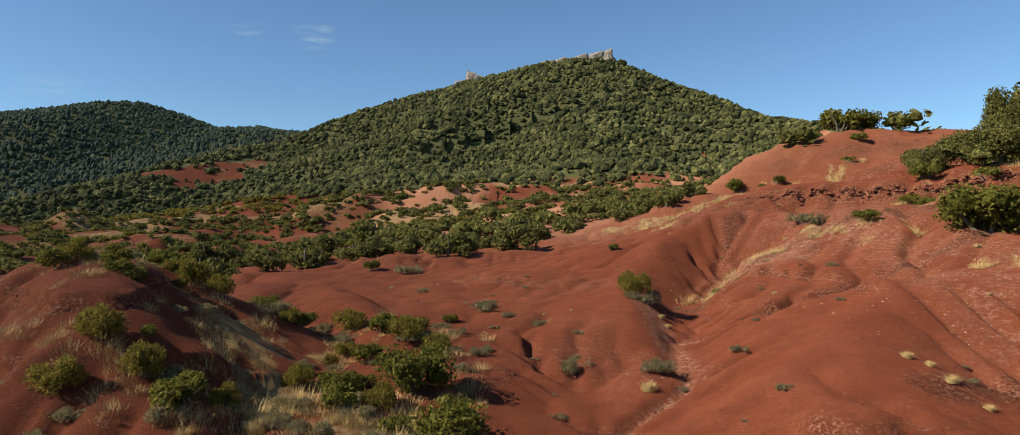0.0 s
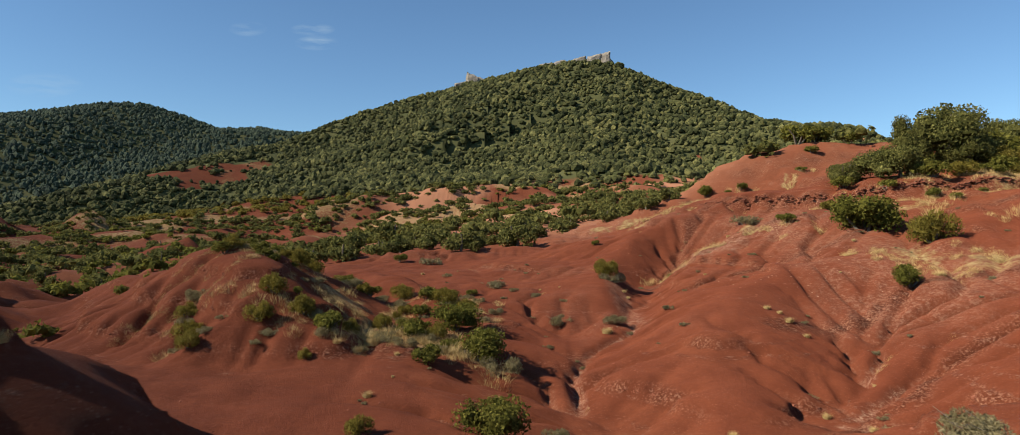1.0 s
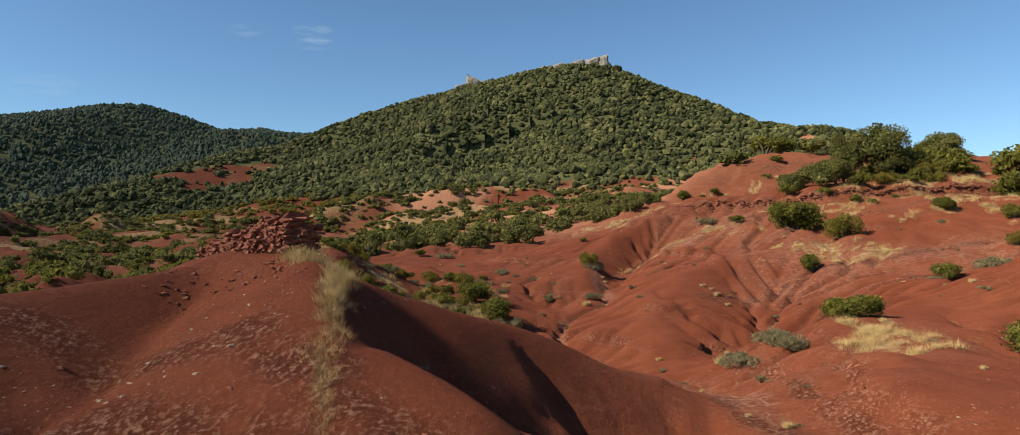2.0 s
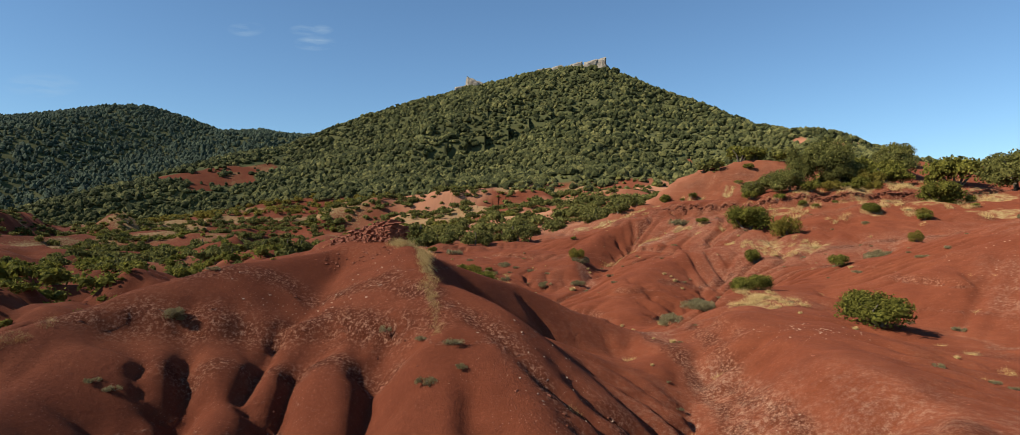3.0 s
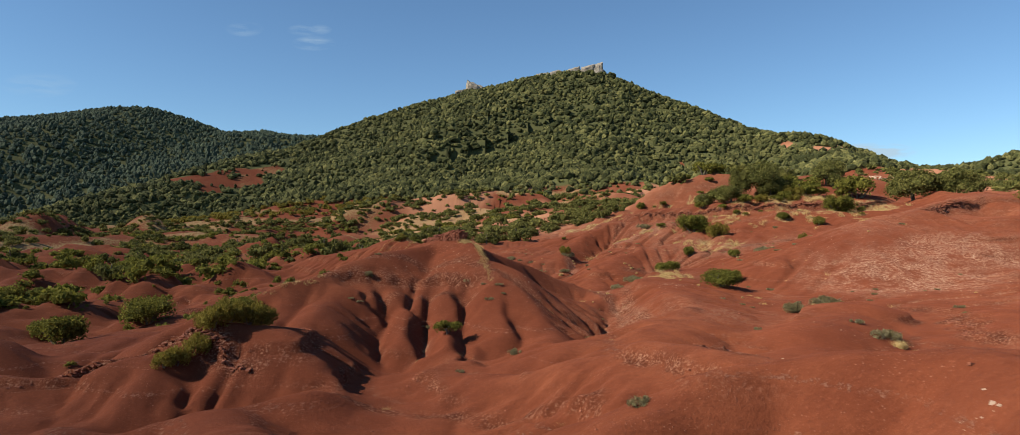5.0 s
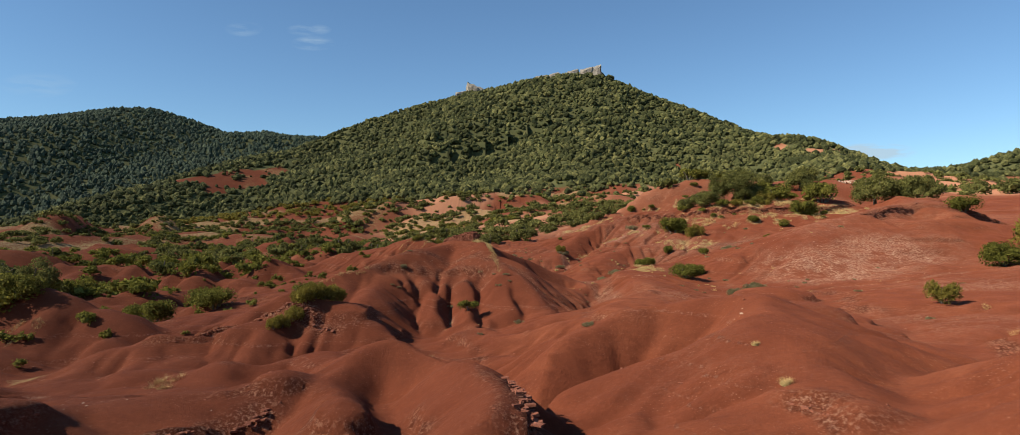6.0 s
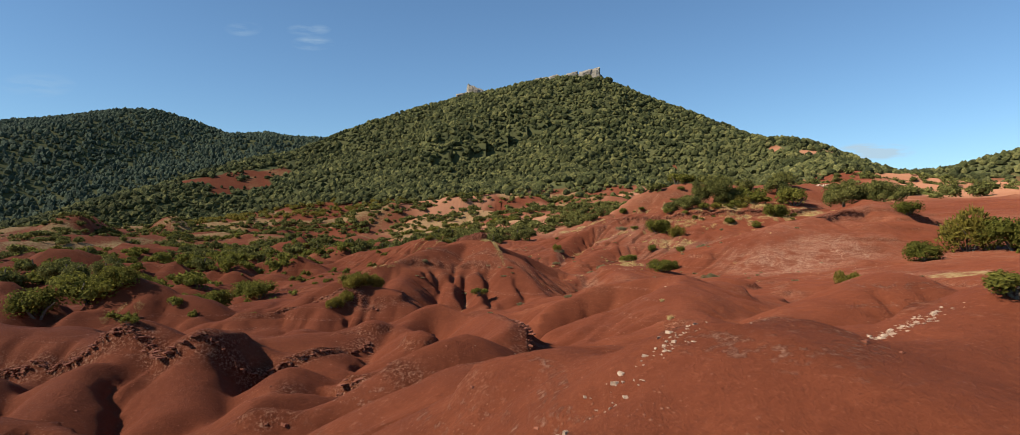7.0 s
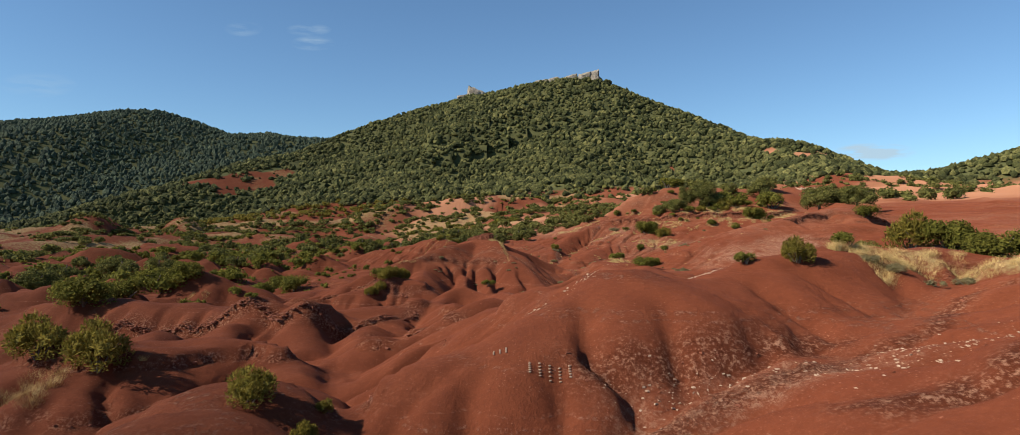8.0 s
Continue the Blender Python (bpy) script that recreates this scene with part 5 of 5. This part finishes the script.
rng_ = np.random.default_rng(55)
PALE_SPOTS = [(-4.6, -10.2, 0.9, 0.8, 40), (-6.2, -11.2, 2.0, 0.5, 60), (8.2, -9.4, 1.6, 1.3, 90), (0.6, -14.5, 2.0, 2.5, 90), (1.5, -53, 3, 2.5, 120), (-13, -44.5, 3, 1.0, 30), (15.6, -10.7, 2.2, 1.4, 40), (22, 0, 5, 4, 160), (26, -9, 6, 6, 320), (4.8, -15.9, 0.8, 2.5, 50),
              (3.6, -41.2, 1.2, 0.4, 40), (-8.8, -22.5, 1.2, 0.5, 40), (4.2, 20.3, 1.0, 1.0, 30), (13, 22, 4, 4, 120), (4.2, -68.5, 2.0, 1.0, 260), (0.8, -67.8, 1.6, 0.6, 160), (12, -26, 6, 5, 40), (14, 33, 4, 4, 120)]
px_, py_ = spots(PALE_SPOTS, rng_)
strew("pale_stones", px_, py_, 0.013, 0.052, PALE_STONE, "pale broken stones scattered over red soil", 401)
# a thin pale seam along the crest
t_ = rng_.uniform(0, 1, 420)
seam_x, seam_y = np.interp(t_, (0, 0.3, 0.6, 1), (-2.6, -0.6, 1.2, 2.9)), np.interp(t_, (0, 0.3, 0.6, 1), (-65.2, -63.6, -62.75, -61.9))
strew("seam_stones", seam_x + rng_.normal(0, 0.12, 420), seam_y + rng_.normal(0, 0.09, 420), 0.012, 0.05, PALE_STONE, "pale stones weathering out of a thin seam", 403)
def crumb_at(x, y):
    """The crumbling cover at the nearest corners of the ground sheet."""
    return MASKS["crumb"][np.clip(np.searchsorted(YS, y), 0, len(YS) - 1), np.clip(np.searchsorted(XS, x), 0, len(XS) - 1)]


# red rubble at the foot of the hard beds
rx_, ry_ = rng_.uniform(-24, 24, 300000), rng_.uniform(-78, 40, 300000)
crumb_ = crumb_at(rx_, ry_)
bare_ = rng_.uniform(0, 1, 300000) < 0.11 * crumb_ + 0.006
strew("red_rubble", rx_[bare_], ry_[bare_], 0.015, 0.065, MUDSTONE, "broken red mudstone chips below the hard beds", 405)


def unbend(px, py):
    """Where on the ground a drawn ledge line really runs."""
    x, y = px.copy(), py.copy()
    for _ in range(4):
        _, _, ex, ey = bend(x, y)
        x, y = x + 0.8 * (px - ex), y + 0.8 * (py - ey)
    return x, y


def block(rng, long_, deep_, thick):
    """A broken slab of bedded stone, as eight corners."""
    c = np.array([(i, j, k) for k in (-0.5, 0.5) for j in (-0.5, 0.5) for i in (-0.5, 0.5)])
    c = c * (1 - rng.uniform(0, 0.28, (8, 3))) * (long_, deep_, thick)
    c[:, 0] += rng.uniform(-0.25, 0.25) * c[:, 1]
    return c


BLOCK_FACES = [[0, 2, 3, 1], [4, 5, 7, 6], [0, 1, 5, 4], [2, 6, 7, 3], [0, 4, 6, 2], [1, 3, 7, 5]]


def stack_blocks(blocks):
    co = np.concatenate(blocks)
    return co, [[k + 8 * i for k in f] for i in range(len(blocks)) for f in BLOCK_FACES]


# ledges: thin beds of broken slabs that jut out over the hollows
ledge_rng = np.random.default_rng(61)
for line, drop, reach in SCARPS:
    if drop < 0.46 or (line[0][1] > 30 and drop < 1):
        continue
    big = 1.0 if line[0][1] < 0 else 1.4
    rows_ = []
    for (ax, ay), (bx, by) in zip(line, line[1:]):
        run = math.hypot(bx - ax, by - ay)
        ux, uy = (bx - ax) / run, (by - ay) / run
        for layer in range(4):
            s = 0.0
            while s < run:
                long_ = big * (0.03 + 0.16 * ledge_rng.uniform() ** 2)
                s += long_ * 0.9
                if ledge_rng.uniform() > 0.2 + 0.12 * layer:
                    out = ledge_rng.normal(0.05, 0.07)
                    rows_.append((ax + s * ux + out * uy, ay + s * uy - out * ux, ux, uy, long_, layer))
    rows_ = np.array(rows_)
    x_, y_ = unbend(rows_[:, 0], rows_[:, 1])
    top_ = np.maximum(lie(x_ - 0.2 * rows_[:, 3], y_ + 0.2 * rows_[:, 2]), lie(x_, y_)) - 0.02
    blocks = []
    for x, y, top, (_, _, ux, uy, long_, layer) in zip(x_, y_, top_, rows_):
        c = block(ledge_rng, long_, long_ * ledge_rng.uniform(0.8, 1.8), big * ledge_rng.uniform(0.02, 0.06))
        a = math.atan2(uy, ux) + ledge_rng.normal(0, 0.6)
        turn = np.array([[math.cos(a), math.sin(a), ledge_rng.normal(0, 0.06)], [-math.sin(a), math.cos(a), ledge_rng.normal(0, 0.08)], [0, 0, 1]])
        blocks.append(c @ turn + (x, y, top - big * (0.03 + 0.05 * layer) + ledge_rng.normal(0, 0.015)))
    co, faces = stack_blocks(blocks)
    tagged(new("rock_ledge", mesh_from("rock_ledge", co, faces, MUDSTONE)), "broken ledge of thin red mudstone beds in the bare slope", "rock", "ledges of hard mudstone", "stuff")

# slabs breaking out where the hard beds cross the slopes
n_ = 260000
bx_, by_ = rng_.uniform(-24, 18, n_), rng_.uniform(-76, 32, n_)
bz_ = lie(bx_, by_)
tread_, hard_ = beds(bx_, by_, bz_)
gx_, gy_ = (lie(bx_ + 0.3, by_) - lie(bx_ - 0.3, by_)) / 0.6, (lie(bx_, by_ + 0.3) - lie(bx_, by_ - 0.3)) / 0.6
here_ = (hard_ > 0.6) & (np.abs(tread_ - 0.10) < 0.045) & (np.hypot(gx_, gy_) > 0.3)
blocks = []
for x, y, z, gx, gy in zip(bx_[here_][:9000], by_[here_][:9000], bz_[here_], gx_[here_], gy_[here_]):
    a = math.atan2(gx, -gy) + rng_.normal(0, 0.7)
    long_ = 0.025 + 0.13 * rng_.uniform() ** 3
    c = block(rng_, long_, long_ * rng_.uniform(0.5, 0.9), 0.02 + 0.25 * long_ * rng_.uniform(0.6, 1.2))
    turn = np.array([[math.cos(a), math.sin(a), rng_.normal(0, 0.12)], [-math.sin(a), math.cos(a), rng_.normal(0, 0.12)], [0, 0, 1]])
    blocks.append(c @ turn + (x, y, z))
co, faces = stack_blocks(blocks)
tagged(new("bed_slabs", mesh_from("bed_slabs", co, faces, MUDSTONE)), "thin red slabs breaking out of the hard beds", "stones", kind="stuff")


def marking(name, x, y, wide, tall_, count, label):
    """Pale stones laid as a row of plain bars."""
    root = tagged(new(name), label, "stone marking")
    z = height(x, y)
    root.matrix_basis = pose(x, y, z)
    for i in range(count):
        u = (i + 0.5) / count - 0.5
        cx = x + u * wide
        bm = bmesh.new()
        for j in range(5):
            v = (j / 4 - 0.5) * tall_
            zz = height(cx, y + v) - z + 0.02
            bmesh.ops.create_icosphere(bm, subdivisions=1, radius=0.5, matrix=Matrix.Translation((u * wide, v, zz)) @ Matrix.Diagonal((wide / count * 0.35, tall_ * 0.2, 0.05 * tall_ + 0.02, 1)))
        me = bpy.data.meshes.new("bar")
        bm.to_mesh(me)
        bm.free()
        me.materials.append(PALE_STONE)
        ob = new("bar", me)
        ob.parent = root
    return root


marking("stone_bars", -2.0, -67.7, 0.9, 0.22, 5, "pale stones laid as bars on the red slope")
marking("stone_bars", -2.9, -67.1, 0.35, 0.15, 3, "small pale stones laid on the red slope")
word = bpy.data.curves.new("stone_letters", "FONT")
word.body, word.size, word.extrude, word.align_x = "WIZZY", 2.6, 0.12, "CENTER"
word.materials.append(PALE_STONE)
word_ob = tagged(new("stone_letters", word), "white stones laid as capital letters on a red mound", "stone marking")
lean_ = math.degrees(math.atan2(height(71, 82.6) - height(71, 80.4), 2.2))
word_ob.matrix_basis = pose(71.0, 80.4, height(71, 80.4) + 0.12, lean_, 0, 0)

# the hard cap on the knoll
cap = tagged(new("caprock"), "crumbling cap of thin red mudstone beds on the knoll", "rock")
CAP = [(-6.95, -6.2), (-6.2, -6.75), (-5.5, -7.25), (-4.95, -7.7), (-4.5, -8.05), (-4.35, -7.7)]
cap_z = height(-5.4, -7.9)
cap.matrix_basis = pose(-5.4, -7.9, cap_z)
cap_rng = np.random.default_rng(9)
bed_meshes = [mesh_from("slab", block(cap_rng, 1, 1, 1), BLOCK_FACES, MUDSTONE) for _ in range(12)]
cap_at = np.linspace(0, len(CAP) - 1, 400)
cap_x, cap_y = np.interp(cap_at, range(len(CAP)), [p[0] for p in CAP]), np.interp(cap_at, range(len(CAP)), [p[1] for p in CAP])
cap_run = np.concatenate([[0], np.cumsum(np.hypot(np.diff(cap_x), np.diff(cap_y)))])
cap_way = np.degrees(np.arctan2(np.gradient(cap_y), np.gradient(cap_x)))
packed = []
for course in range(24):
    s_ = cap_rng.uniform(0, 0.1)
    while s_ < cap_run[-1]:
        long_ = 0.05 + 0.16 * cap_rng.uniform() ** 2
        mid_ = min(s_ + 0.5 * long_, cap_run[-1])
        s_ += long_ * 0.95
        x, y, lean = (float(np.interp(mid_, cap_run, c)) for c in (cap_x, cap_y, cap_way))
        f_ = mid_ / cap_run[-1]
        top_ = 10.12 - 0.70 * (1 - f_) ** 2 - 0.15 * max(f_ - 0.85, 0) / 0.15 + 0.05 * math.sin(11 * f_)
        z = top_ - 0.03 - 0.042 * course
        if z < height(x - 0.2, y - 0.2) - 0.12 or (course < 4 and cap_rng.uniform() < 0.5 - 0.1 * course):
            continue
        bulge = 0.10 * math.sin(course / 24 * 3.1) + cap_rng.normal(0, 0.035)
        at = pose(x + 5.4 + 0.16 - 0.7 * bulge, y + 7.9 + 0.2 - 0.7 * bulge, z - cap_z, cap_rng.normal(0, 3), cap_rng.normal(0, 3), lean + cap_rng.normal(0, 10))
        size = Matrix.Diagonal((1.3 * long_, cap_rng.uniform(0.3, 0.5), cap_rng.uniform(0.04, 0.075), 1))
        if cap_rng.uniform() < 0.35:
            ob = new("slab", bed_meshes[int(cap_rng.integers(12))])
            ob.parent, ob.matrix_basis = cap, at @ size
        else:
            packed.append(np.array([(at @ size @ Vector(c))[:] for c in block(cap_rng, 1, 1, 1)]))
new("bed", mesh_from("bed", *stack_blocks(packed), MUDSTONE)).parent = cap
slab_meshes = [mesh_from("slab", c * (1, 1, 0.45), f, MUDSTONE) for c, f in SHARDS]
for i in range(70):
    u = cap_rng.uniform(-1, 1)
    sx = -5.3 + 1.5 * u
    sy = -7.8 - 0.45 * u + cap_rng.uniform(-1.3, -0.2)
    ob = new("slab", slab_meshes[i % len(slab_meshes)])
    ob.parent = cap
    r = cap_rng.uniform(0.02, 0.07)
    ob.matrix_basis = pose(sx + 5.4, sy + 7.9, height(sx, sy) - cap_z + 0.02, cap_rng.normal(0, 9), cap_rng.normal(0, 9), cap_rng.uniform(0, 360)) @ Matrix.Diagonal((r, r, r, 1))
